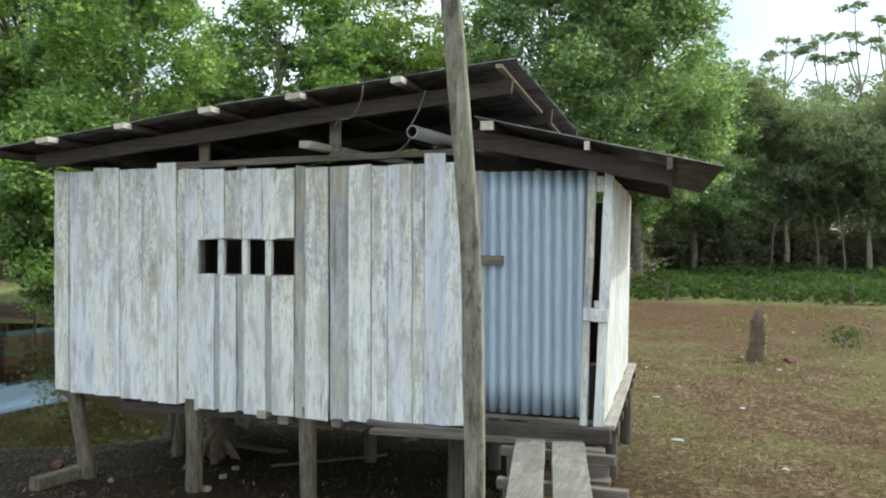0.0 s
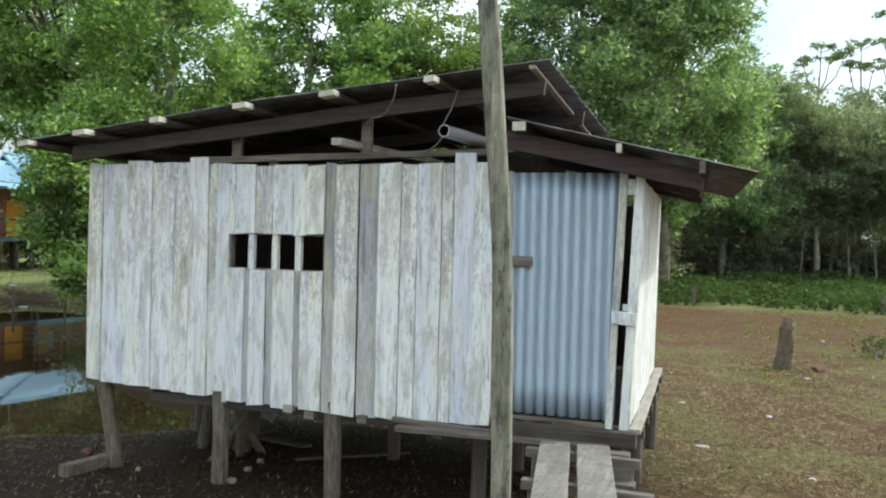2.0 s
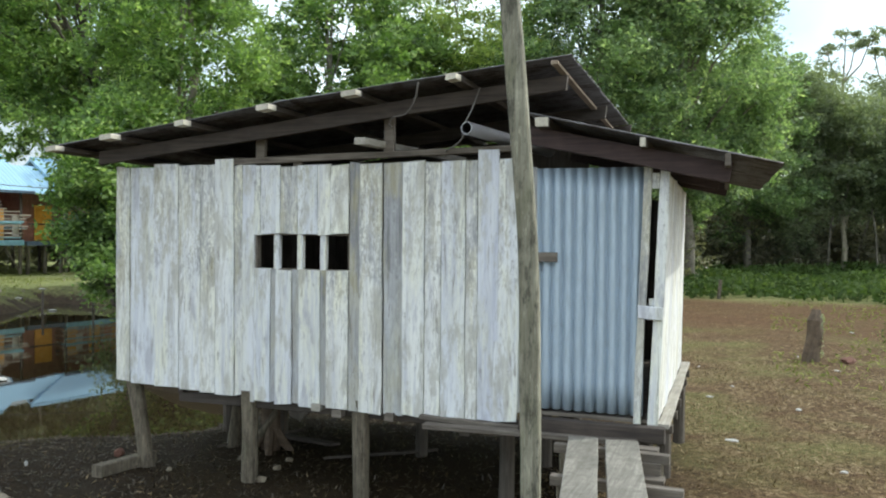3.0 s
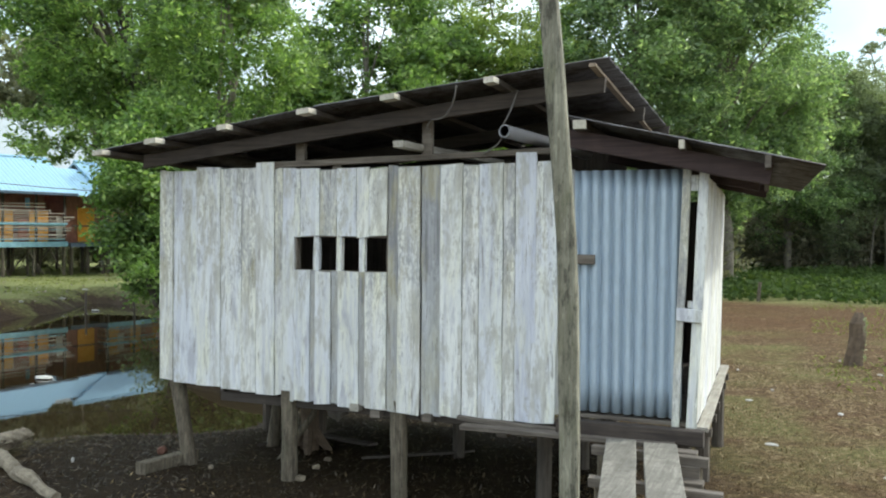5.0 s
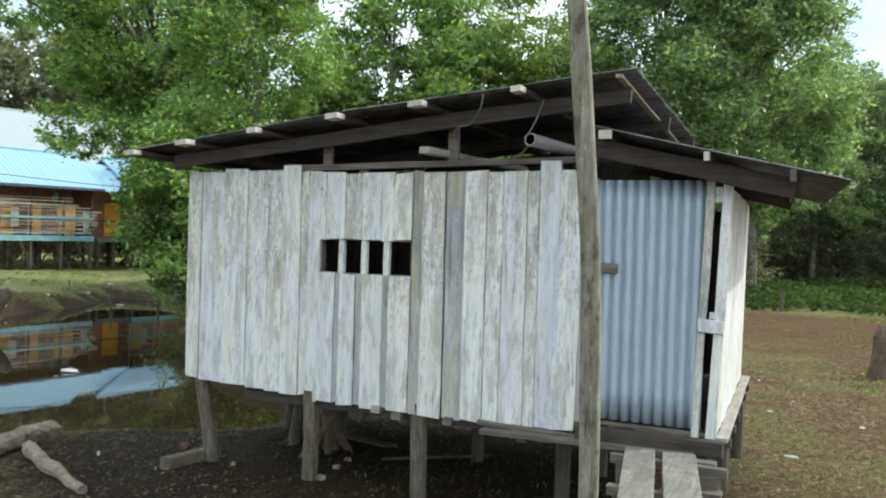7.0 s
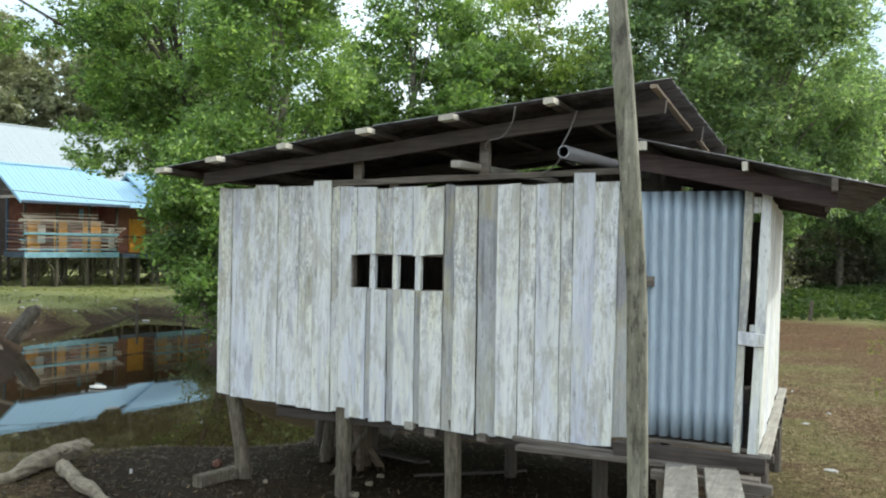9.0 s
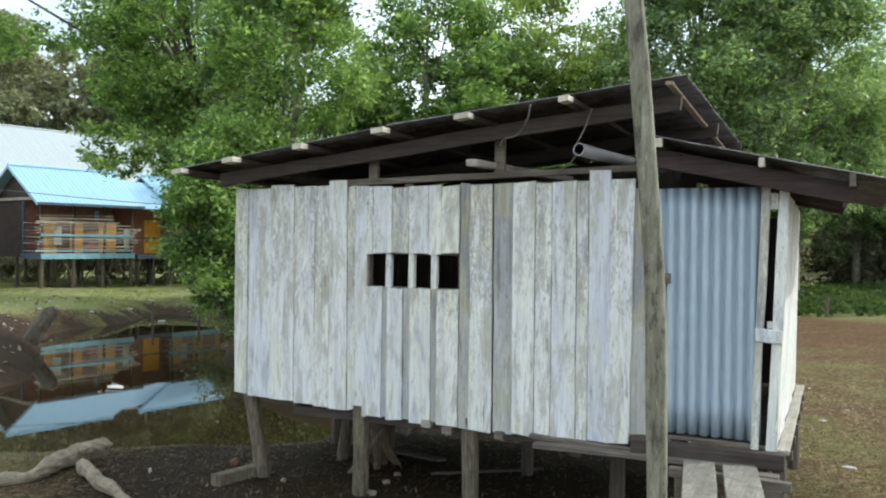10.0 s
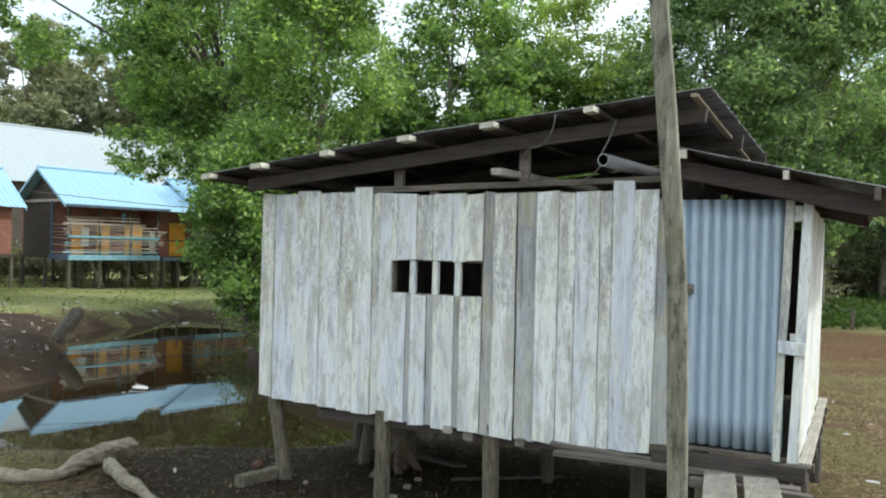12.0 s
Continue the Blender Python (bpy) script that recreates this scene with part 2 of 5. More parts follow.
    nt.links.new(ramp(nt, sep.outputs["Red"], ((0.0, (0.95,) * 3), (1.0, (0.72,) * 3))), bs.inputs["Roughness"])
    bs.inputs["Specular IOR Level"].default_value = 0.12
    h = mix(nt, 0.4, n_fine, n_grain)
    bump(nt, bs, h, 1.0, 0.05)
    return m


def water_mat():
    m, nt, bs = mat_new("pond_water")
    bs.inputs["Base Color"].default_value = (0.022, 0.016, 0.008, 1)
    bs.inputs["Roughness"].default_value = 0.02
    bs.inputs["IOR"].default_value = 1.33
    bs.inputs["Specular IOR Level"].default_value = 0.55
    bump(nt, bs, noise_of(nt, coords(nt, (1, 1, 1), False), 2.2, 3), 0.02, 0.02)
    return m


M_WASH = limewash_mat("whitewashed_board", 0.572)
M_WASH_GREY = limewash_mat("whitewashed_board_grey", 0.47, (0.58, 0.59, 0.60), (0.42, 0.43, 0.46))
M_GREY_Z = wood_mat("weathered_post_wood", (0.085, 0.069, 0.047), (0.225, 0.19, 0.138), "z", moss=(0.10, 0.096, 0.06), spots=0.7)
M_POLE = wood_mat("weathered_pole_wood", (0.135, 0.128, 0.092), (0.36, 0.345, 0.265), "z", moss=(0.13, 0.132, 0.075), spots=0.85)
M_PLANK = wood_mat("worn_plank_wood", (0.15, 0.138, 0.115), (0.34, 0.32, 0.275), "y", moss=(0.13, 0.12, 0.098), spots=0.25)
M_GREY_X = wood_mat("weathered_beam_wood", (0.09, 0.072, 0.058), (0.235, 0.205, 0.17), "x")
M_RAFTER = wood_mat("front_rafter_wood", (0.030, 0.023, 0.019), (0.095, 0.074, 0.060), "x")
M_DARK_Y = wood_mat("shaded_purlin_wood", (0.05, 0.04, 0.034), (0.12, 0.10, 0.085), "y")
M_DARK_X = wood_mat("dark_beam_wood", (0.04, 0.032, 0.026), (0.10, 0.083, 0.07), "x")
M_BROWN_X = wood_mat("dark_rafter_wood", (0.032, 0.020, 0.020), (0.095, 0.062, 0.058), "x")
M_GREY_Y = wood_mat("weathered_plank_wood", (0.26, 0.24, 0.20), (0.50, 0.47, 0.41), "y")
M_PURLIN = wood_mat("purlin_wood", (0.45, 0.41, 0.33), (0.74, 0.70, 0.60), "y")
M_VERGE = wood_mat("verge_batten_wood", (0.22, 0.17, 0.12), (0.42, 0.34, 0.26), "y")
M_DARK_Z = wood_mat("dark_post_wood", (0.06, 0.05, 0.04), (0.15, 0.125, 0.10), "z")
M_TIN = tin_mat("galvanised_sheet", (0.47, 0.56, 0.65), (0.40, 0.44, 0.48), 0.60, 0.25, 0.45)
M_ROOF = tin_mat("rusty_roof_sheet", (0.13, 0.125, 0.13), (0.055, 0.045, 0.042), 0.46, 0.4, 0.55)
M_PIPE = plain_mat("grey_plastic_pipe", (0.27, 0.27, 0.29), (0.36, 0.36, 0.38), 5, 0.45, 0.05)
M_WIRE = plain_mat("cable_sheath", (0.10, 0.09, 0.085), (0.20, 0.185, 0.17), 20, 0.6, 0.1)
M_BARK = plain_mat("grey_bark", (0.10, 0.085, 0.065), (0.30, 0.27, 0.22), 5, 0.9, 0.8)
M_BARK_DARK = plain_mat("dark_bark", (0.035, 0.030, 0.024), (0.15, 0.13, 0.10), 6, 0.9, 0.8)
M_BARK_PALE = plain_mat("pale_bark", (0.20, 0.17, 0.12), (0.42, 0.38, 0.29), 5, 0.9, 0.8)
M_LOG = plain_mat("bleached_driftwood", (0.09, 0.07, 0.048), (0.36, 0.31, 0.225), 9, 0.9, 1.0)
M_STUMP = plain_mat("rotten_stump", (0.06, 0.044, 0.031), (0.21, 0.155, 0.108), 9, 0.95, 1.0)
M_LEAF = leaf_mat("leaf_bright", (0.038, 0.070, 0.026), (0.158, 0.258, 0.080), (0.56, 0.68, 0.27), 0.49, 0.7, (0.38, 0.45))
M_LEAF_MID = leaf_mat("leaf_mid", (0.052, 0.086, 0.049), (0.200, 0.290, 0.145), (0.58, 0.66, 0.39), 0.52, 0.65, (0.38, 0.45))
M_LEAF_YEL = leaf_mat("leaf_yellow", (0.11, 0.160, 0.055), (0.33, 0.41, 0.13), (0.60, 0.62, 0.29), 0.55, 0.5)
# distance haze is mixed into the next two leaf colours
M_LEAF_FAR = leaf_mat("leaf_far_hazed", (0.095, 0.120, 0.080), (0.225, 0.262, 0.170), (0.40, 0.43, 0.29), 0.45, 0.5)
M_LEAF_HAZE = leaf_mat("leaf_haze_tint", (0.12, 0.14, 0.08), (0.24, 0.25, 0.15), (0.38, 0.36, 0.25), 0.3)
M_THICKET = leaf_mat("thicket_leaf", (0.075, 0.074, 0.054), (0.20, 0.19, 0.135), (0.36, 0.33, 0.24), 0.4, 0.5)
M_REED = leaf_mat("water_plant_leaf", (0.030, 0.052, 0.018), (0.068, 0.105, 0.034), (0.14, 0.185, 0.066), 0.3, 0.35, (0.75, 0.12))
M_GROUND = ground_mat()
M_WATER = water_mat()


# ---- building helpers ----
rnd = random.Random(7)
nrg = np.random.default_rng(11)


def thing(name, at, label, category, group=""):
    ob = new(name)
    ob.empty_display_size = 0.1
    ob.location = at
    return tagged(ob, label, category, group)


def mesh_of(name, verts, faces, material, smooth=False):
    me = bpy.data.meshes.new(name)
    me.from_pydata([tuple(v) for v in verts], [], faces)
    me.materials.append(material)
    if smooth:
        me.polygons.foreach_set("use_smooth", [True] * len(me.polygons))
    me.update()
    return me


def part(name, geo, material, parent=None, label="", smooth=False):
    """One mesh object from (verts, faces) in world metres, under a thing or under a part."""
    ob = new(name, mesh_of(name, geo[0], geo[1], material, smooth))
    if parent is not None:
        ob.parent = parent
        if parent.data is None:
            ob.matrix_parent_inverse = Matrix.Translation(-Vector(parent.location))
    return tagged(ob, label)


def join(*geos):
    vs, fs = [], []
    for v, f in geos:
        k = len(vs)
        vs += list(v)
        fs += [tuple(i + k for i in q) for q in f]
    return vs, fs


def stick(a, b, u, v, cham=0.004, rings=3, jit=0.0, side=Vector((0, 0, 0))):
    """A sawn length of timber from a to b; u and v are its half width and half thickness as vectors."""
    a, b, u, v = Vector(a), Vector(b), Vector(u), Vector(v)
    lu, lv = u.length, v.length
    c = min(cham, lu * 0.45, lv * 0.45)
    su, sv = (lu - c) / lu, (lv - c) / lv
    sec = ((1, sv), (su, 1), (-su, 1), (-1, sv), (-1, -sv), (-su, -1), (su, -1), (1, -sv))
    vs, fs = [], []
    for r in range(rings):
        k = r / (rings - 1)
        p = a.lerp(b, k) + u.normalized() * rnd.uniform(-jit, jit) + v.normalized() * rnd.uniform(-jit, jit) * 0.4
        w = 1 + rnd.uniform(-jit, jit) / max(lu, 0.01)
        vs += [p + u * (x * w) + v * y for x, y in sec]
    for r in range(rings - 1):
        for i in range(8):
            j = (i + 1) % 8
            fs.append((r * 8 + i, r * 8 + j, r * 8 + 8 + j, r * 8 + 8 + i))
    fs.append(tuple(range(7, -1, -1)))
    fs.append(tuple((rings - 1) * 8 + i for i in range(8)))
    return vs, fs


def tube(pts, radii, n=8, cap=True, wob=0.0):
    """A round length through the points."""
    pts = [Vector(p) for p in pts]
    vs, fs = [], []
    ref = Vector((0.31, 0.17, 0.93))
    for k, p in enumerate(pts):
        d = (pts[min(k + 1, len(pts) - 1)] - pts[max(k - 1, 0)]).normalized()
        s = d.cross(ref)
        if s.length < 0.1:
            s = d.cross(Vector((1, 0, 0)))
        s.normalize()
        q = d.cross(s)
        for i in range(n):
            a = 2 * math.pi * i / n
            r = radii[k] * (1 + rnd.uniform(-wob, wob))
            vs.append(p + s * (r * math.cos(a)) + q * (r * math.sin(a)))
    for k in range(len(pts) - 1):
        for i in range(n):
            j = (i + 1) % n
            fs.append((k * n + i, k * n + j, k * n + n + j, k * n + n + i))
    if cap:
        fs.append(tuple(range(n - 1, -1, -1)))
        fs.append(tuple((len(pts) - 1) * n + i for i in range(n)))
    return vs, fs


def corrugated(o, along, across, up, length, width, pitch=0.076, depth=0.009, thick=0.0015, dents=0.0, cuts=3, grooved=False):
    """A corrugated sheet: ridges run along, waves go across."""
    o, along, across, up = Vector(o), Vector(along).normalized(), Vector(across).normalized(), Vector(up).normalized()
    n = max(4, int(width / pitch * 8))
    vs, fs = [], []
    rows = cuts + 1
    for layer in (0, 1):
        for r in range(rows):
            for i in range(n + 1):
                w = width * i / n
                wave = math.sin(2 * math.pi * w / pitch)
                h = depth * (1 - 2 * (0.5 - 0.5 * wave) ** 2.6 if grooved else wave) + thick * layer
                h += dents * noise.noise(Vector((r * 1.7, i * 0.11, 3.3)))
                vs.append(o + along * (length * r / cuts) + across * w + up * h)
    s = n + 1
    for layer in (0, 1):
        k = layer * rows * s
        for r in range(cuts):
            for i in range(n):
                q = (k + r * s + i, k + r * s + i + 1, k + (r + 1) * s + i + 1, k + (r + 1) * s + i)
                fs.append(q if layer else q[::-1])
    k = rows * s
    for i in range(n):
        fs.append((i, i + 1, k + i + 1, k + i))
        e = cuts * s
        fs.append((e + i + 1, e + i, k + e + i, k + e + i + 1))
    for r in range(cuts):
        fs.append((r * s, k + r * s, k + (r + 1) * s, (r + 1) * s))
        fs.append(((r + 1) * s - 1, (r + 2) * s - 1, k + (r + 2) * s - 1, k + (r + 1) * s - 1))
    return vs, fs


def board_z(xl0, xl1, z0, z1, y, tilt=0.0, thick=0.022, ragged=0.006):
    """An upright wall board between two x edges, with worn, slightly wavy edges and an uneven foot."""
    vs, fs = [], []
    n = 9
    for r in range(n):
        k = r / (n - 1)
        z = z0 + (z1 - z0) * k
        a = xl0 + rnd.uniform(-1, 1) * ragged * 0.6 + tilt * (z - 1.7)
        b = xl1 + rnd.uniform(-1, 1) * ragged * 0.6 + tilt * (z - 1.7)
        da, db = (rnd.uniform(-1, 1) * ragged * 1.6, rnd.uniform(-1, 1) * ragged * 1.6) if r in (0, n - 1) else (0, 0)
        yy = y + 0.004 * math.sin(3.1 * k + xl0 * 9)
        c = 0.0022
        vs += [(a, yy - thick + c, z + da), (a + c, yy - thick, z + da), (b - c, yy - thick, z + db), (b, yy - thick + c, z + db), (b, yy, z + db), (a, yy, z + da)]
    for r in range(n - 1):
        for i in range(6):
            j = (i + 1) % 6
            fs.append((r * 6 + i, r * 6 + j, r * 6 + 6 + j, r * 6 + 6 + i))
    fs.append((5, 4, 3, 2, 1, 0))
    fs.append(tuple((n - 1) * 6 + i for i in range(6)))
    return vs, fs


def leaf_mesh(name, pts, sizes, material, flat=0.25, slim=0.42):
    """Many small pointed leaves, each a folded diamond with a random turn."""
    n = len(pts)
    a = nrg.normal(size=(n, 3))
    a[:, 2] *= 0.7
    a /= np.linalg.norm(a, axis=1)[:, None]
    up = nrg.normal(size=(n, 3)) + np.array([0, 0, flat * 4])
    b = np.cross(a, up)
    b /= np.linalg.norm(b, axis=1)[:, None] + 1e-9
    c = np.cross(a, b)
    s = np.asarray(sizes)[:, None]
    v = np.empty((n, 4, 3))
    v[:, 0] = pts - a * s * 0.5
    v[:, 1] = pts + b * s * slim * 0.5 + c * s * 0.08
    v[:, 2] = pts + a * s * 0.5
    v[:, 3] = pts - b * s * slim * 0.5 + c * s * 0.08
    me = bpy.data.meshes.new(name)
    me.vertices.add(n * 4)
    me.vertices.foreach_set("co", v.reshape(-1).astype(np.float32))
    me.loops.add(n * 4)
    me.loops.foreach_set("vertex_index", np.arange(n * 4, dtype=np.int32))
    me.polygons.add(n)
    me.polygons.foreach_set("loop_start", np.arange(0, n * 4, 4, dtype=np.int32))
    me.materials.append(material)
    me.update(calc_edges=True)
    return me


# ---- ground, pond ----
POND = [(-16.0, 1.6), (-13.2, 3.0), (-13.9, 4.9), (-16.6, 7.2), (-20.4, 10.4), (-21.0, 13.6), (-23.0, 17.4), (-19.6, 17.0), (-14.0, 10.7), (-9.2, 5.6), (-5.5, 4.9), (-5.7, 2.2), (-6.7, 1.4), (-7.7, 0.8), (-8.7, 0.1), (-11.5, -1.8), (-17.0, -3.0), (-18.5, 0.0)]


WATER = -0.57


def pond_depth(x, y):
    """Signed distance to the pond's shore, positive in the water."""
    d = np.full(x.shape, 1e9)
    inside = np.zeros(x.shape, bool)
    for (x0, y0), (x1, y1) in zip(POND, POND[1:] + POND[:1]):
        ex, ey = x1 - x0, y1 - y0
        t = np.clip(((x - x0) * ex + (y - y0) * ey) / (ex * ex + ey * ey), 0, 1)
        d = np.minimum(d, np.hypot(x - x0 - t * ex, y - y0 - t * ey))
        cross = ((y0 > y) != (y1 > y)) & (x < (x1 - x0) * (y - y0) / (y1 - y0 + 1e-12) + x0)
        inside ^= cross
    return np.where(inside, d, -d)


def lumps(x, y):
    return (0.025 * np.sin(1.3 * x + 0.7 * np.sin(0.9 * y)) * np.sin(1.1 * y + 0.5) + 0.012 * np.sin(4.1 * x + 1.3 * y) * np.sin(3.7 * y - 0.8 * x)
            + 0.006 * np.sin(9.3 * x - 2.1 * y) * np.sin(8.1 * y + 3.0 * x))


def ground_z(x, y):
    x, y = np.asarray(x, float), np.asarray(y, float)
    s = pond_depth(x, y) + 0.14 * np.sin(1.9 * x + y) * np.sin(1.4 * y - 0.6 * x)
    z = lumps(x, y) - 1.0 / (1 + np.exp(-np.clip((s + 0.05) * 2.8, -40, 40)))
    far = np.hypot(x, y - 5)
    z = z + 0.10 * np.clip((far - 16) / 20, 0, 1) * np.sin(0.21 * x + 0.8) * np.sin(0.17 * y)
    return z


def build_ground():
    n = 330
    s = np.linspace(-1, 1, n)
    gx = 7.5 * np.sinh(5.6 * s) / np.sinh(1.0) * 0.62 * 0.05 * 5.0 - 3
    gy = 7.5 * np.sinh(5.6 * s) / np.sinh(1.0) * 0.62 * 0.05 * 5.0 + 4
    x, y = np.meshgrid(gx, gy)
    z = ground_z(x, y)
    verts = np.stack([x, y, z], -1).reshape(-1, 3)
    idx = np.arange(n * n).reshape(n, n)
    quads = np.stack([idx[:-1, :-1], idx[:-1, 1:], idx[1:, 1:], idx[1:, :-1]], -1).reshape(-1, 4)
    me = bpy.data.meshes.new("ground")
    me.vertices.add(len(verts))
    me.vertices.foreach_set("co", verts.reshape(-1).astype(np.float32))
    me.loops.add(quads.size)
    me.loops.foreach_set("vertex_index", quads.reshape(-1).astype(np.int32))
    me.polygons.add(len(quads))
    me.polygons.foreach_set("loop_start", np.arange(0, quads.size, 4, dtype=np.int32))
    me.polygons.foreach_set("use_smooth", np.ones(len(quads), bool))
    me.materials.append(M_GROUND)
    me.update(calc_edges=True)
    sd = pond_depth(x, y)
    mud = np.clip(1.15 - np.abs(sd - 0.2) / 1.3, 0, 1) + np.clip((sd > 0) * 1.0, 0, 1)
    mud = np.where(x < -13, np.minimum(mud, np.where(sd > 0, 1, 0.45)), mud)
    mud = np.maximum(mud, np.clip(1.75 - np.hypot((x + 3.3) / 2.5, (y - 1.0) / 2.3), 0, 1))          # earth round the stilts: the hut's shade painted in with mud colour
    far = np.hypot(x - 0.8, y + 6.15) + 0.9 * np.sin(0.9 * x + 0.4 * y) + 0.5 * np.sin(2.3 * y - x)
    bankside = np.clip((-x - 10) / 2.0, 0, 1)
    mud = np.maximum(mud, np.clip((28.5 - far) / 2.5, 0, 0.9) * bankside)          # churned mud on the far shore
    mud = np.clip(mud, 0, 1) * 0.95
    grass = np.clip((far - 26.5) / 2.5, 0, 1) * bankside + np.clip((y - 21) / 3, 0, 1)
    grass = np.clip(grass, 0, 1) * 0.85
    wave = 0.8 * np.sin(0.7 * x) + 0.5 * np.sin(1.9 * x + y)
    red = np.clip((y + wave - 11.5) / 4.0, 0, 1) * np.clip((24 - y) / 2.0, 0, 1) * np.clip((6.0 + wave - x) / 3.0, 0.25, 1) * np.clip((x + 10) / 4, 0, 1)
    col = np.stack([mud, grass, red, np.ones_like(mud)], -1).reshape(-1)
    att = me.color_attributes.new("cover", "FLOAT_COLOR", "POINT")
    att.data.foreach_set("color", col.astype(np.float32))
    tagged(new("ground", me), "bare brown earth with dry leaf litter and mud", "ground", kind="structure")
    w = [(x, y, WATER) for x, y in ((-26, -7), (-4.4, -7), (-4.4, 26), (-26, 26))]
    tagged(part("water", (w, [(0, 1, 2, 3)]), M_WATER), "still brown pond water reflecting houses and trees", "water", kind="structure")


build_ground()


# ---- the hut on stilts ----
hut = thing("hut", (-2.2, 1.4, 0.0), "small whitewashed wooden hut on stilts with tin roof", "hut")

# front wall: edges of the boards, their foot and head heights
LOW = [-4.53, -4.385, -4.12, -3.865, -3.645, -3.49, -3.305, -3.225]
LOW_HEAD = [2.662, 2.650, 2.682, 2.665, 2.668, 2.72, 2.66]
LOW_FOOT = [0.785, 0.77, 0.755, 0.745, 0.735, 0.73, 0.74]
SETBACK = [-0.012, 0.0, -0.016, -0.003, -0.010, -0.018, 0.0]
for a, b, z0, z1, d in zip(LOW, LOW[1:], LOW_FOOT, LOW_HEAD, SETBACK):
    part("board", board_z(a + 0.002, b - 0.002, z0, z1, d), M_WASH, hut)
part("board", board_z(-3.225, -3.108, 0.70, 2.655, -0.004), M_WASH, hut)
# above the window slot
UP = [-3.112, -3.045, -2.86, -2.70, -2.515, -2.40, -2.236]
for k, (a, b) in enumerate(zip(UP, UP[1:])):
    part("board", board_z(a + 0.002, b - 0.002, 2.088 + 0.006 * (k % 2), 2.648 - 0.004 * (k % 3), -0.012 - 0.004 * (k % 2)), M_WASH, hut)
# below it: broad boards with narrow grey ones set back between them
for a, b, z0, d, m in ((-3.106, -2.955, 0.70, -0.008, M_WASH), (-2.955, -2.905, 0.715, 0.0, M_WASH_GREY), (-2.905, -2.755, 0.70, -0.014, M_WASH), (-2.755, -2.685, 0.72, 0.002, M_WASH_GREY), (-2.685, -2.49, 0.70, -0.014, M_WASH),
                       (-2.49, -2.435, 0.72, 0.002, M_WASH_GREY), (-2.435, -2.240, 0.705, -0.014, M_WASH)):
    part("board", board_z(a + 0.002, b - 0.002, z0, 1.80, d), m, hut)
# from the window to the doorway
HIGH = [-2.237, -2.145, -1.948, -1.772, -1.59, -1.455, -1.26, -1.165, -1.0, -0.835]
for k, (a, b, z0, z1, d, m) in enumerate(zip(HIGH, HIGH[1:], (0.70, 0.69, 0.69, 0.70, 0.715, 0.71, 0.712, 0.715, 0.722), (2.662, 2.655, 2.655, 2.66, 2.652, 2.656, 2.66, 2.725, 2.66),
                                             (0.0, -0.012, 0.006, -0.016, -0.004, -0.014, -0.004, -0.008, -0.004), (M_WASH_GREY, M_WASH, M_WASH_GREY, M_WASH, M_WASH, M_WASH, M_WASH, M_WASH, M_WASH))):
    gap = 0.008 if k == 2 else 0.002
    part("board", board_z(a + gap - (0.03 if k == 8 else 0), b - 0.002, z0, z1, d, 0.014 if k == 8 else 0.0), m, hut)
part("board", board_z(-0.865, -0.72, 0.80, 2.60, 0.02), M_WASH_GREY, hut)

# window slot with three upright bars
win = part("window_frame", join(
    stick((-3.12, 0.02, 1.795), (-2.23, 0.02, 1.795), (0, 0, 0.014), (0, 0.035, 0)),
    stick((-3.12, 0.02, 2.094), (-2.23, 0.02, 2.094), (0, 0, 0.014), (0, 0.035, 0)),
    stick((-3.11, 0.02, 1.80), (-3.11, 0.02, 2.09), (0.018, 0, 0), (0, 0.033, 0)),
    stick((-2.24, 0.02, 1.80), (-2.24, 0.02, 2.09), (0.012, 0, 0), (0, 0.033, 0))), M_GREY_X, hut, "bare grey timber window frame")
for x in (-2.905, -2.685, -2.475):
    part("window_bar", stick((x, 0.005, 1.797), (x + 0.003, 0.005, 2.09), (0.027, 0, 0), (0, 0.022, 0)), M_WASH, win)

# right-hand wall, seen from its edge: it leans outwards
for i in range(14):
    y0, y1 = 0.02 + i * 0.206, 0.02 + (i + 1) * 0.206 - 0.006
    z1 = 2.53 - 0.004 * i
    d = rnd.uniform(-0.006, 0.006)
    part("board", stick((0.145 + d - 0.036 * y0, (y0 + y1) / 2, 0.795), (0.205 + d - 0.050 * y0, (y0 + y1) / 2, z1 + 0.02 * y0), (0, (y1 - y0) / 2, 0), (0.012, 0, 0), 0.003, 4, 0.003), M_WASH, hut)
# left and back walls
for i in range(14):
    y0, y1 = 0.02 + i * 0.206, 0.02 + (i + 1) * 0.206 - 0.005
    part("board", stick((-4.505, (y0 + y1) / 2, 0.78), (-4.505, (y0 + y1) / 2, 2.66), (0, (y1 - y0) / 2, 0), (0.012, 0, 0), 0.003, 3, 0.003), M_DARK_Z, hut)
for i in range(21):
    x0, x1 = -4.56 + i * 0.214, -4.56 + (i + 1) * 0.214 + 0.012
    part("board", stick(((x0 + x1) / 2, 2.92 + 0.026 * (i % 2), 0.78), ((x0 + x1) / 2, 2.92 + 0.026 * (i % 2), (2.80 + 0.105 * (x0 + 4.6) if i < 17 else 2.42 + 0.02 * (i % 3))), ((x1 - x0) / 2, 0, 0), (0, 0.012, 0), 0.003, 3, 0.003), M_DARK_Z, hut)
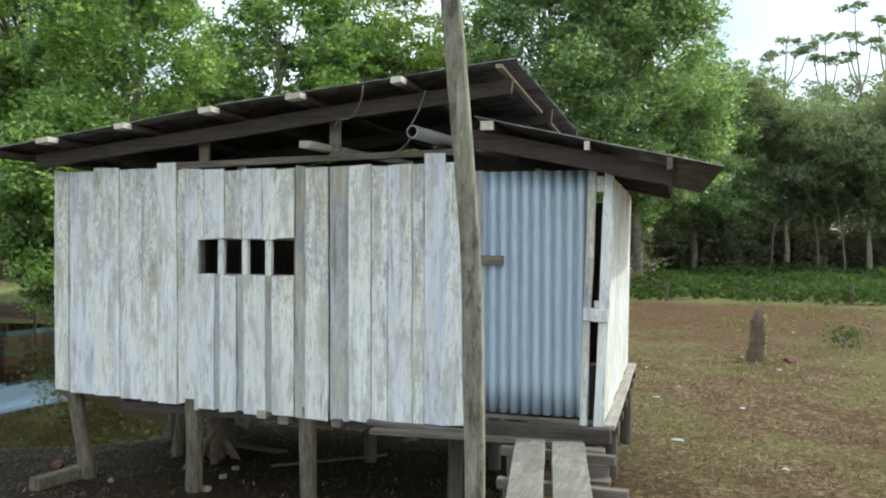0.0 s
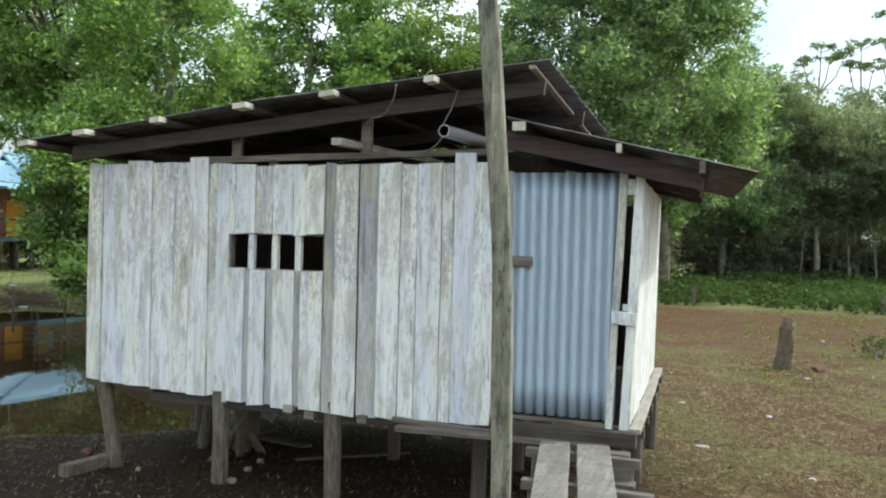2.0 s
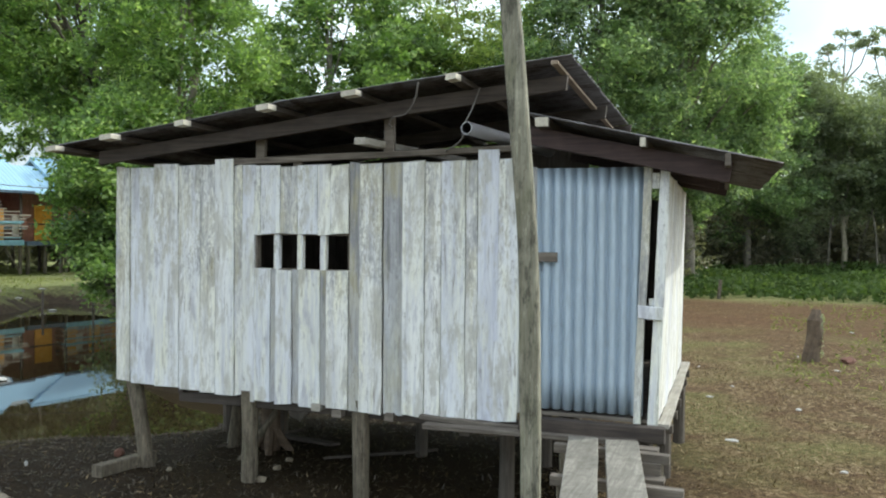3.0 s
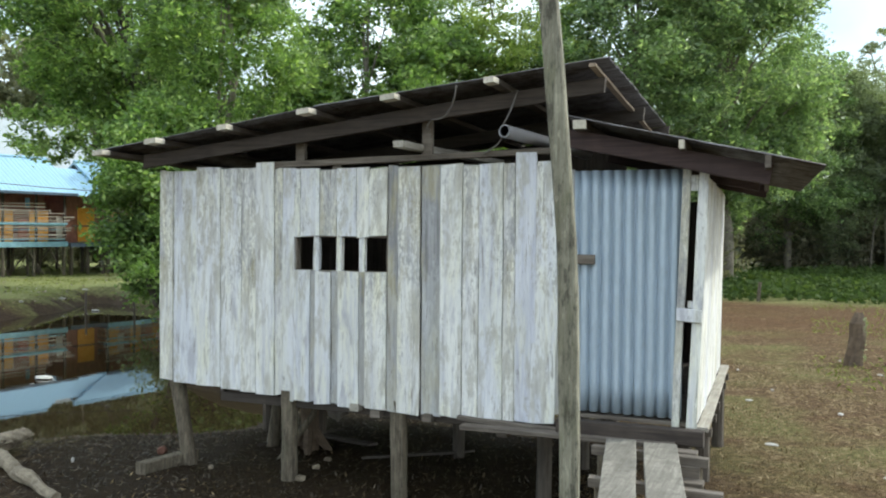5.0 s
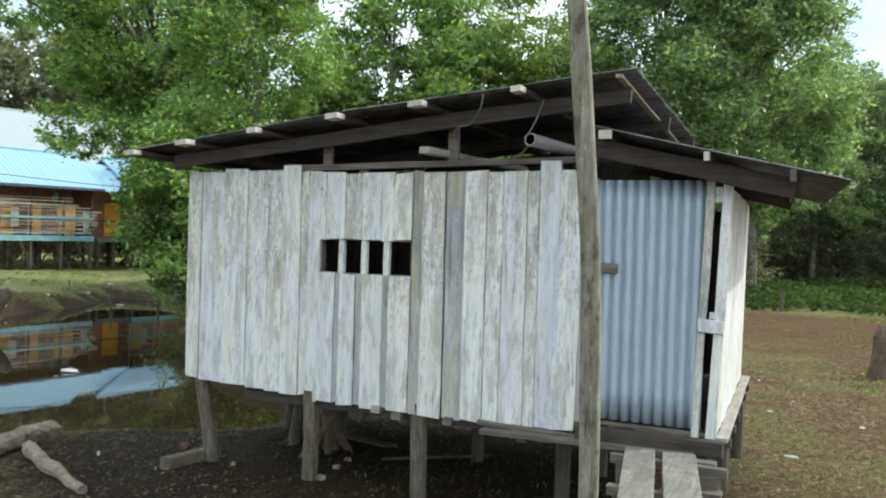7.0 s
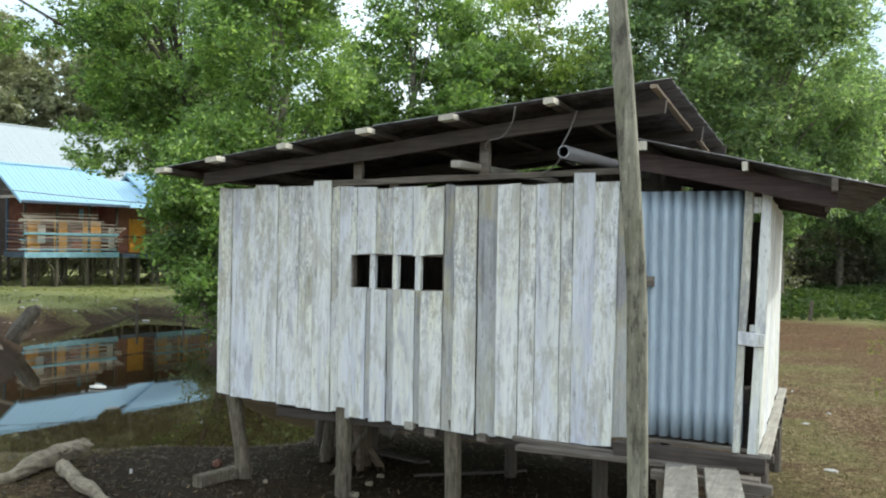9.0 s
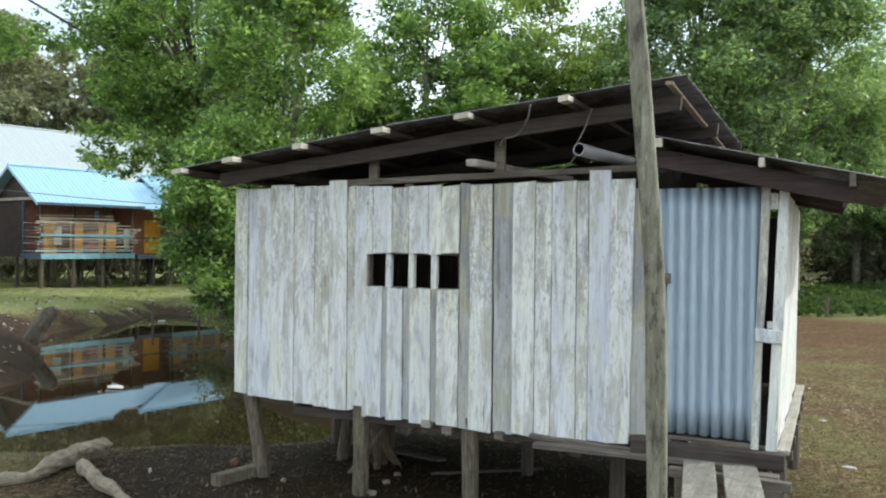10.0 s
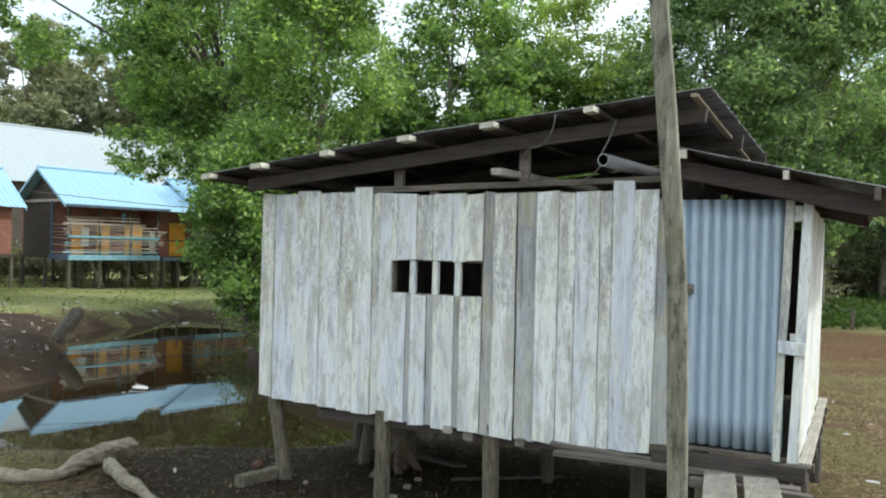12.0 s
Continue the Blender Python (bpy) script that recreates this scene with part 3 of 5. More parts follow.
# floor boards, joists and bearers
for i in range(15):
    y = 0.11 + i * 0.196
    part("floor_board", stick((-4.49, y, 0.80), (0.13 - 0.036 * y, y, 0.80), (0, 0.094, 0), (0, 0, 0.014), 0.003, 3, 0.002), M_GREY_X, hut)
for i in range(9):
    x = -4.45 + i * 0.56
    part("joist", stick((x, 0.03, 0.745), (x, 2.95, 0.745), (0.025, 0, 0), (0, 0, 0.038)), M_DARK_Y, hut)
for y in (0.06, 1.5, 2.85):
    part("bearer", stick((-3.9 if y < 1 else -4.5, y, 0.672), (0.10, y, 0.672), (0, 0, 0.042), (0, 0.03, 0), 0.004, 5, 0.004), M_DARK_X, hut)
part("door_sill", stick((-0.80, -0.11, 0.742), (0.222, -0.11, 0.742), (0, 0, 0.052), (0, 0.05, 0), 0.006, 4, 0.003), M_RAFTER, hut, "dark heavy timber door sill")
part("ledge_board", stick((-1.53, -0.15, 0.668), (0.04, -0.185, 0.70), (0, 0, 0.016), (0, 0.055, 0), 0.004, 6, 0.003), M_GREY_X, hut)
part("ledge_board", stick((-1.60, -0.06, 0.707), (-0.79, -0.06, 0.692), (0, 0, 0.016), (0, 0.03, 0), 0.004, 6, 0.003), M_GREY_X, hut)
part("side_ledge", stick((0.20, -0.02, 0.785), (0.10, 2.98, 0.79), (0.038, 0, 0), (0, 0, 0.016), 0.004, 6, 0.004), M_GREY_Y, hut)
for i in range(6):
    part("joist_end", stick((0.08 - 0.018 * i, 0.15 + 0.5 * i, 0.735), (0.25 - 0.018 * i, 0.15 + 0.5 * i, 0.735), (0, 0.03, 0), (0, 0, 0.03)), M_DARK_Z, hut)
for x, z in ((-2.33, 0.665), (-1.87, 0.675), (-1.25, 0.62), (-2.52, 0.70)):
    part("beam_end", stick((x, -0.05, z), (x, 0.5, z), (0.04, 0, 0), (0, 0, 0.03), 0.005, 3, 0.003), M_GREY_Y if z > 0.69 else M_GREY_X, hut)

# stilts; the M_DARK_Z ones carry the shade under the floor in their colour
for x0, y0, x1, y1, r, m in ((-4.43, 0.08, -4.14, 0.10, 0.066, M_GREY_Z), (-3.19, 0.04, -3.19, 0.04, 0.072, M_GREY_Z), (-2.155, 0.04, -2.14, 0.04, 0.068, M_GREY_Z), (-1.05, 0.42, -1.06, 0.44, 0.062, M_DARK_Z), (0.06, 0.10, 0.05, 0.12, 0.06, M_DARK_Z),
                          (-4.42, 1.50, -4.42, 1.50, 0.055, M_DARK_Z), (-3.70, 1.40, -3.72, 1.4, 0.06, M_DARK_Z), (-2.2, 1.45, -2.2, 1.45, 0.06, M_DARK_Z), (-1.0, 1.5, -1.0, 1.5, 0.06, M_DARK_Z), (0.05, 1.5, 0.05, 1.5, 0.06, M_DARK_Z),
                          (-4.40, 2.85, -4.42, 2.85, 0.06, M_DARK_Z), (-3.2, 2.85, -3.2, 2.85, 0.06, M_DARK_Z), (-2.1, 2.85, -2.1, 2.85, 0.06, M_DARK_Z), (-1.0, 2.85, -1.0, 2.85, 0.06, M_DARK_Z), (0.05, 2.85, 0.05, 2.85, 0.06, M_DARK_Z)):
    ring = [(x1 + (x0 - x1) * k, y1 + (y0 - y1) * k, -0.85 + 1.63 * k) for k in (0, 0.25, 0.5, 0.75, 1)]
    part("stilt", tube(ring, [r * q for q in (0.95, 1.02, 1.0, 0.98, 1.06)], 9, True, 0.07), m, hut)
part("brace", tube([(-3.62, 0.5, -0.02), (-3.3, 0.6, 0.45), (-3.25, 0.6, 0.7)], [0.035, 0.03, 0.03], 7, True, 0.1), M_GREY_Z, hut)

# door: a corrugated sheet on a timber jamb
door = part("door", corrugated((-0.752, 0.035, 0.835), (0, 0, 1), (1, 0, 0), (0, -1, 0), 1.755, 0.807, 0.0805, 0.024, 0.0015, 0.006, 8, True), M_TIN, hut, "blue-grey corrugated tin door, shut", smooth=True)
part("turn_button", stick((-0.74, -0.006, 1.945), (-0.565, -0.006, 1.945), (0, 0, 0.035), (0, 0.014, 0)), M_GREY_X, door, "small wooden turn button")
part("door_jamb", stick((0.016, -0.005, 0.77), (0.076, -0.005, 2.605), (0.026, 0, 0), (0, 0.022, 0), 0.004, 6, 0.003), M_WASH, hut)
part("corner_board", stick((0.128, -0.005, 0.765), (0.192, -0.005, 2.57), (0.034, 0, 0), (0, 0.018, 0), 0.004, 6, 0.003), M_WASH, hut)
part("door_latch", stick((0.02, -0.045, 1.578), (0.19, -0.045, 1.568), (0, 0, 0.046), (0, 0.013, 0), 0.005, 3, 0.003), M_WASH, hut, "wooden latch board across the gap")
part("cleat", stick((0.09, 0.0, 2.49), (0.15, 0.0, 2.49), (0, 0, 0.055), (0, 0.012, 0)), M_WASH, hut)
part("cleat", stick((0.09, 0.0, 1.645), (0.13, 0.0, 1.645), (0, 0, 0.025), (0, 0.012, 0)), M_WASH, hut)

# roof frame
part("tie_beam", stick((-3.45, 0.0, 2.685), (-0.80, 0.0, 2.745), (0, 0, 0.024), (0, 0.03, 0), 0.004, 6, 0.004), M_GREY_X, hut)
part("stud", stick((-3.06, -0.0, 2.71), (-3.06, -0.0, 2.90), (0.043, 0, 0), (0, 0.02, 0)), M_GREY_X, hut)
part("stud", stick((-1.90, -0.0, 2.74), (-1.90, -0.0, 3.05), (0.043, 0, 0), (0, 0.02, 0)), M_GREY_X, hut)
part("stud", stick((-2.72, 0.02, 2.60), (-2.72, 0.02, 2.70), (0.043, 0, 0), (0, 0.02, 0)), M_GREY_X, hut)
part("stub_beam", stick((-2.0, -0.32, 2.795), (-1.80, 1.4, 2.78), (0.042, 0, 0), (0, 0, 0.026), 0.004, 4, 0.003), M_GREY_Y, hut)
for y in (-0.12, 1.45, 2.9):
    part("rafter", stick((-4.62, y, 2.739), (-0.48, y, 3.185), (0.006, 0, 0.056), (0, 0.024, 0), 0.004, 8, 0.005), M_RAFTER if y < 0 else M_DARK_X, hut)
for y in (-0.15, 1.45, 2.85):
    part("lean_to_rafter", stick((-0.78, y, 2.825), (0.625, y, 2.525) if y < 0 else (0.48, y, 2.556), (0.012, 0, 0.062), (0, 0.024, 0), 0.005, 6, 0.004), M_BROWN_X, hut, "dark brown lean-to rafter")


def roof_z(x):
    return 2.822 + (x + 4.97) * 0.1085 + 0.035 * math.sin((x + 4.97) / 4.5 * math.pi)


# purlins: roof shade in the dark length, weathering and sun in the pale end
for k, x in enumerate((-4.85, -4.25, -3.53, -2.75, -2.03, -1.225)):
    w = (0.055, 0.060, 0.045, 0.055, 0.060, 0.038)[k]
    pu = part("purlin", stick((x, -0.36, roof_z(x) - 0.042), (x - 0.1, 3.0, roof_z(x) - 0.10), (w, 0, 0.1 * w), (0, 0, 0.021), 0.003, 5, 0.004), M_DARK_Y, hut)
    part("purlin_end", stick((x, -0.46 - 0.02 * (k % 2), roof_z(x) - 0.040), (x, -0.362, roof_z(x) - 0.041), (w, 0, 0.1 * w), (0, 0, 0.021), 0.003, 2), M_PURLIN, pu, "sawn purlin end in a weathered, sunlit tone")
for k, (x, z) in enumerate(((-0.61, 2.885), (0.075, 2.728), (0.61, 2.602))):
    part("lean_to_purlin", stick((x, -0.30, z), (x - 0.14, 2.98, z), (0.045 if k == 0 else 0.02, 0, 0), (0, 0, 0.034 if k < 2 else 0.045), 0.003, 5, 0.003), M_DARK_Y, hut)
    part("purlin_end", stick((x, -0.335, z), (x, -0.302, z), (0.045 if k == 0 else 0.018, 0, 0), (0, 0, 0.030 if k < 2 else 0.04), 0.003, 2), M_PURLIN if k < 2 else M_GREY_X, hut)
Y0 = -0.36
for k in range(5):
    y = Y0 + k * 0.66
    lift = 0.004 * (k % 2)
    for x0, x1 in ((-4.98, -2.60), (-2.72, -0.40)):
        o = (x0 - 0.035 * (y - Y0), y, roof_z(x0) + lift + (0.006 if x0 > -3 else 0) - 0.02 * (y - Y0))
        d = Vector((x1 - x0, 0, roof_z(x1) - roof_z(x0)))
        part("roof_sheet", corrugated(o, d, (-0.035, 1, -0.02), (0, 0, 1), d.length, 0.70, 0.076, 0.009, 0.002, 0.012, 5), M_ROOF, hut, smooth=True)
    d = Vector((0.945 + 0.70, 0, 2.565 - 2.945))
    part("lean_to_sheet", corrugated((-0.70 - 0.05 * (y - Y0), y + 0.03, 2.945 + lift), d, (-0.05, 1, 0), (0, 0, 1), d.length, 0.70, 0.076, 0.009, 0.002, 0.008, 5), M_ROOF, hut, smooth=True)
part("verge_board", stick((-0.50, -0.44, 3.266), (-0.655, 2.95, 3.172), (0.024, 0, 0), (0, 0, 0.012), 0.003, 6, 0.004), M_VERGE, hut, "long pale batten along the roof edge")

# ---- in the gable: pipe and loose cables ----
pipe = thing("plastic_pipe", (-1.1, -0.35, 2.81), "grey plastic pipe lying in the open gable", "pipe")
pa, pb = Vector((-1.145, -0.36, 2.857)), Vector((-0.86, 0.95, 2.80))
g_out = tube([pa, pa.lerp(pb, 0.5), pb], [0.047] * 3, 16, False)
g_in = tube([pa, pa.lerp(pb, 0.5), pb], [0.039] * 3, 16, False)
n3 = 48
ringf = [(i, (i + 1) % 16, n3 + (i + 1) % 16, n3 + i) for i in range(16)]
part("pipe_wall", (g_out[0] + g_in[0], g_out[1] + [tuple(j + n3 for j in reversed(q)) for q in g_in[1]] + ringf), M_PIPE, pipe, smooth=True)


def cable(label, pts, r=0.006):
    c = thing("cable", pts[0], label, "cable")
    fine = []
    for k in range(len(pts) - 1):
        p0, p1, p2, p3 = (Vector(pts[max(0, min(len(pts) - 1, k + d))]) for d in (-1, 0, 1, 2))
        for s in range(5):
            t = s / 5
            fine.append(0.5 * ((2 * p1) + (p2 - p0) * t + (2 * p0 - 5 * p1 + 4 * p2 - p3) * t * t + (3 * p1 - p0 - 3 * p2 + p3) * t ** 3))
    fine.append(Vector(pts[-1]))
    part("wire", tube(fine, [r] * len(fine), 6), M_WIRE, c, smooth=True)


cable("thin grey cable looping down from the rafter", [(-1.50, -0.40, 3.19), (-1.54, -0.36, 3.08), (-1.68, -0.2, 3.00), (-1.80, -0.17, 2.98), (-1.85, -0.13, 2.93), (-1.87, -0.04, 2.93)])
cable("thin dark cable hanging in the gable", [(-1.10, -0.20, 3.17), (-1.16, -0.19, 3.02), (-1.22, -0.2, 2.90), (-1.23, -0.16, 2.84), (-1.30, -0.1, 2.78), (-1.42, -0.04, 2.73)])

# ---- the pole ----
pole = thing("utility_pole", (-0.035, -2.5, 0.0), "tall weathered square timber pole leaning in front of the hut", "pole")
CURVE = ((-0.3, -0.083), (0.0, -0.085), (0.7, -0.090), (1.25, -0.094), (1.75, -0.102), (2.1, -0.118), (2.45, -0.143), (2.9, -0.187), (3.3, -0.222), (5.0, -0.37), (6.2, -0.46))
TURN_C, TURN_S = math.cos(radians(8)), math.sin(radians(8))
prow = []
for k in range(40):
    z = -0.3 + k * 6.3 / 39
    prow.append((float(np.interp(z, [c[0] for c in CURVE], [c[1] for c in CURVE])) + 0.002 * math.sin(z * 7), z))
vs, fs = [], []
for x, z in prow:
    w, c = (0.0415 if z < 2.3 else 0.0405) + 0.0015 * math.sin(z * 5.0), 0.007
    for sx, sy in ((1, -(w - c) / w), (1, (w - c) / w), ((w - c) / w, 1), (-(w - c) / w, 1), (-1, (w - c) / w), (-1, -(w - c) / w), (-(w - c) / w, -1), ((w - c) / w, -1)):
        vs.append((x + (sx * TURN_C - sy * TURN_S) * w + 0.001, -2.5 + (sx * TURN_S + sy * TURN_C) * w, z))
for k in range(len(prow) - 1):
    for i in range(8):
        fs.append((k * 8 + i, k * 8 + (i + 1) % 8, k * 8 + 8 + (i + 1) % 8, k * 8 + 8 + i))
fs += [tuple(range(7, -1, -1)), tuple((len(prow) - 1) * 8 + i for i in range(8))]
part("shaft", (vs, fs), M_POLE, pole)

# ---- plank walkway to the door ----
walkway = thing("plank_walkway", (0.1, -1.6, 0.0), "two weathered planks on stilts leading to the door", "walkway")
for x0, x1 in ((-0.385, -0.188), (-0.132, 0.078)):
    a, b = Vector(((x0 + x1) / 2 - 0.01, -0.33, 0.722)), Vector(((x0 + x1) / 2 + 0.66, -4.0, 0.722))
    part("plank", stick(a, b, ((x1 - x0) / 2, 0.018, 0), (0, 0, 0.018), 0.005, 9, 0.002), M_PLANK, walkway)
for y, xc in ((-0.42, -0.05), (-1.15, 0.10), (-2.4, 0.35), (-3.7, 0.62)):
    part("crossbar", stick((xc - 0.42, y, 0.672), (xc + 0.34, y - 0.03, 0.672), (0, 0.035, 0), (0, 0, 0.03), 0.004, 3, 0.003), M_GREY_X, walkway)
    for dx in (-0.36, 0.27):
        part("support_post", tube([(xc + dx, y, -0.2), (xc + dx + 0.01, y, 0.3), (xc + dx, y, 0.66)], [0.032, 0.030, 0.030], 8, True, 0.05), M_GREY_Z, walkway)
part("step_board", stick((0.02, -0.36, 0.70), (0.21, -0.36, 0.70), (0, 0.05, 0), (0, 0, 0.014)), M_GREY_X, walkway)
part("step_board", stick((0.05, -0.55, 0.56), (0.27, -0.55, 0.56), (0, 0.06, 0), (0, 0, 0.014)), M_GREY_X, walkway)
part("step_board", stick((0.05, -0.85, 0.30), (0.36, -0.85, 0.30), (0, 0.06, 0), (0, 0, 0.014)), M_GREY_X, walkway)
part("step_board", stick((0.02, -0.50, 0.60), (0.24, -0.50, 0.60), (0, 0.012, 0), (0, 0, 0.05)), M_GREY_X, walkway)
part("step_post", stick((0.19, -0.45, -0.1), (0.20, -0.42, 0.70), (0.022, 0, 0), (0, 0.022, 0)), M_GREY_Z, walkway)


# ---- trees and plants ----
def crown_points(clumps, n, twig=0.17):
    """Leaf places: every clump (centre, radius, weight) is a loose ball of twigs, each with its own spray of leaves."""
    ws = np.array([c[2] for c in clumps], float)
    counts = np.maximum(1, (n * ws / ws.sum()).astype(int))
    out = []
    for (c, r, _), k in zip(clumps, counts):
        m = max(1, k // 16)
        d = nrg.normal(size=(m, 3))
        d /= np.linalg.norm(d, axis=1)[:, None]
        rad = r * nrg.random(m) ** 0.45 * (0.72 + 0.55 * nrg.random(m))
        tips = np.array(c) + d * rad[:, None] * np.array([1, 1, 0.74])
        pick = nrg.integers(0, m, k)
        off = nrg.normal(size=(k, 3)) * np.array([1, 1, 0.62]) * twig * (0.7 + 0.3 * r)
        out.append(tips[pick] + off)
    return np.concatenate(out)


def tree(x, y, height, spread, base, n_leaf, size, material, label, bark=M_BARK, clumps=70, clump_r=0.9, trunk_r=0.14, lean=(0, 0), name="tree", shell=0.55, squash=1.0, extra=(), foot=(0, 0)):
    """A tapered, bent trunk with limbs that carry clumps of leaves. base: height of the lowest leaves."""
    z0 = float(ground_z(x, y))
    t = thing(name, (x, y, z0), label, "tree")
    top = Vector((x + lean[0], y + lean[1], z0 + height * 0.86))
    root = Vector((x, y, z0 - 0.2))
    line = []
    for k in range(7):
        q = k / 6
        p = root.lerp(top, q)
        line.append(p + Vector((nrg.normal() * 0.12, nrg.normal() * 0.12, 0)) * (q * 2.2) + Vector((*foot, 0)) * (1.0, 0.75, 0.25, 0, 0, 0, 0)[k])
    geos = [tube(line, [trunk_r * (1.25 - 1.1 * k / 6) for k in range(7)], 9, True, 0.06)]
    mid = (base + height) / 2
    half = (height - base) / 2
    cl = []
    for i in range(clumps):
        d = nrg.normal(size=3)
        d /= np.linalg.norm(d)
        r = shell + (1 - shell) * nrg.random()
        lx, lz = lean[0] * (mid / height), d[2] * r
        wide = math.sqrt(max(0.12, 1 - (lz * 0.85) ** 2)) ** squash
        c = (x + lx + d[0] * r * spread * wide * 1.05, y + lean[1] * 0.6 + d[1] * r * spread * wide * 1.05, z0 + mid + lz * half * 1.05)
        rr = clump_r * (0.6 + 0.8 * nrg.random())
        if c[2] - rr * 0.7 < z0 + 0.1:
            c = (c[0], c[1], z0 + 0.1 + rr * 0.7)
        cl.append((c, rr, rr ** 2))
        if i % 7 == 0:
            q = min(0.92, max(0.15, (c[2] - z0) / height * 0.75))
            s = root.lerp(top, q)
            e = Vector(c)
            bend = s.lerp(e, 0.5) + Vector((0, 0, 0.18 * (e - s).length * (nrg.random() - 0.3)))
            b = trunk_r * (1.0 - 0.8 * q) * 0.5
            geos.append(tube([s, s.lerp(bend, 0.6), bend, bend.lerp(e, 0.6), e], [b, b * 0.8, b * 0.62, b * 0.42, b * 0.2], 6, False))
    for k, (c, rr) in enumerate(extra):
        cl.append((c, rr, rr ** 2 * 0.8))
        if k % 5:
            continue
        s = root.lerp(top, min(0.9, (c[2] - z0) / height * 0.72))
        e = Vector(c)
        bend = s.lerp(e, 0.5) + Vector((0, 0, 0.5 * nrg.random()))
        geos.append(tube([s, s.lerp(bend, 0.6), bend, bend.lerp(e, 0.6), e], [0.08, 0.07, 0.055, 0.035, 0.015], 6, False))
    part("trunk", join(*geos), bark, t, smooth=True)
    pts = crown_points(cl, n_leaf)
    ob = new("crown", leaf_mesh("crown", pts, size * (0.6 + 0.8 * nrg.random(len(pts))), material))
    ob.parent = t
    ob.matrix_parent_inverse = Matrix.Translation(-Vector(t.location))
    return t


def bush(x, y, rx, h, n_leaf, size, material, label, name="bush"):
    z0 = float(ground_z(x, y))
    t = thing(name, (x, y, z0), label, "bush")
    cl, geos = [], []
    for i in range(int(14 + rx * 6)):
        a, r = nrg.random() * 6.283, math.sqrt(nrg.random()) * rx
        hh = h * (0.25 + 0.75 * nrg.random()) * math.sqrt(max(0.1, 1 - 0.7 * (r / rx) ** 2))
        c = (x + math.cos(a) * r, y + math.sin(a) * r * 0.8, z0 + hh * 0.8)
        cl.append((c, 0.32 * h * (0.6 + 0.7 * nrg.random()), 1))
        if i % 3 == 0:
            b = Vector((x + math.cos(a) * r * 0.4, y + math.sin(a) * r * 0.4, z0 - 0.1))
            geos.append(tube([b, b.lerp(Vector(c), 0.5) + Vector((0.05, 0.03, 0.05)), c], [0.03, 0.022, 0.008], 5, False))
    tagged(part("stem", join(*geos), M_BARK, t, smooth=True), kind="stuff")
    pts = crown_points(cl, n_leaf)
    pts[:, 2] = np.maximum(pts[:, 2], z0 + 0.02)
    ob = new("foliage", leaf_mesh("foliage", pts, size * (0.6 + 0.8 * nrg.random(len(pts))), material))
    ob.parent = t
    ob.matrix_parent_inverse = Matrix.Translation(-Vector(t.location))
    return t


CAM0 = (0.8, -6.15)


def at_bearing(deg, dist):
    """A place so many degrees left of north from the path's middle."""
    return CAM0[0] - dist * math.sin(radians(deg)), CAM0[1] + dist * math.cos(radians(deg))


L_NEAR = "leafy green tree with grey trunk beside the pond"
L_ROW = "dense dark green tree in the row behind the hut"
L_FAR = "distant tree with pale trunk at the wood's edge"
L_YEL = "tall thin tree with yellowish foliage and vines"
spread_limbs, low_sprays = [], []
for k in range(36):          # long limbs that reach out over the pond
    bx, by = at_bearing(46 + 11 * nrg.random(), 28 + 5 * nrg.random())
    spread_limbs.append(((bx, by, 7.9 + 4.6 * nrg.random()), 0.5 + 0.45 * nrg.random()))
for k in range(14):          # lower sprays before the roofs
    bx, by = at_bearing(45.6 + 4.6 * nrg.random() ** 1.3, 29 + 2 * nrg.random())
    spread_limbs.append(((bx, by, 4.3 + 2.0 * nrg.random()), 0.34 + 0.26 * nrg.random()))
for k in range(20):          # foliage that hangs low beside the hut
    bx, by = at_bearing(40.4 + 2.5 * nrg.random(), 17.5 + 1.2 * nrg.random())
    low_sprays.append(((bx, by, 1.2 + 2.7 * nrg.random()), 0.26 + 0.16 * nrg.random()))
tree(*at_bearing(39.0, 31.5), 15.0, 3.8, 4.2, 88000, 0.20, M_LEAF, L_NEAR, M_BARK_DARK, 125, 0.85, 0.26, (-4.6, -0.3), extra=spread_limbs)
tree(*at_bearing(40.7, 18.0), 5.2, 0.9, 1.6, 26000, 0.125, M_LEAF, "small dark tree leaning from the bank behind the hut", M_BARK_DARK, 26, 0.36, 0.12, (-1.15, 0.1), extra=low_sprays, foot=(1.55, 1.3))
tree(*at_bearing(38.0, 20.0), 10.0, 1.8, 0.6, 56000, 0.14, M_LEAF, L_NEAR, M_BARK, 120, 0.62, 0.14, (0.2, 0))
tree(*at_bearing(32.4, 31.0), 8.6, 2.8, 0.4, 36000, 0.21, M_LEAF, L_NEAR, M_BARK, 65, 0.9, 0.15)
tree(*at_bearing(27.8, 30.5), 13.2, 2.5, 0.5, 32000, 0.21, M_LEAF, L_NEAR, M_BARK, 80, 0.9, 0.17, (-0.3, 0))
tree(*at_bearing(23.6, 29.0), 9.2, 2.7, 0.5, 40000, 0.21, M_LEAF, L_ROW, M_BARK, 75, 0.9, 0.16)
tree(*at_bearing(20.4, 31.5), 12.6, 2.1, 0.9, 15000, 0.19, M_LEAF_YEL, L_YEL, M_BARK, 52, 0.75, 0.13, (0.4, 0))
tree(*at_bearing(23.8, 33.5), 14.6, 2.0, 5.0, 13000, 0.2, M_LEAF, L_ROW, M_BARK, 32, 0.75, 0.13, (-0.4, 0))
tree(*at_bearing(17.6, 31.0), 8.4, 2.2, 0.5, 26000, 0.2, M_LEAF, L_ROW, M_BARK, 52, 0.8, 0.13)
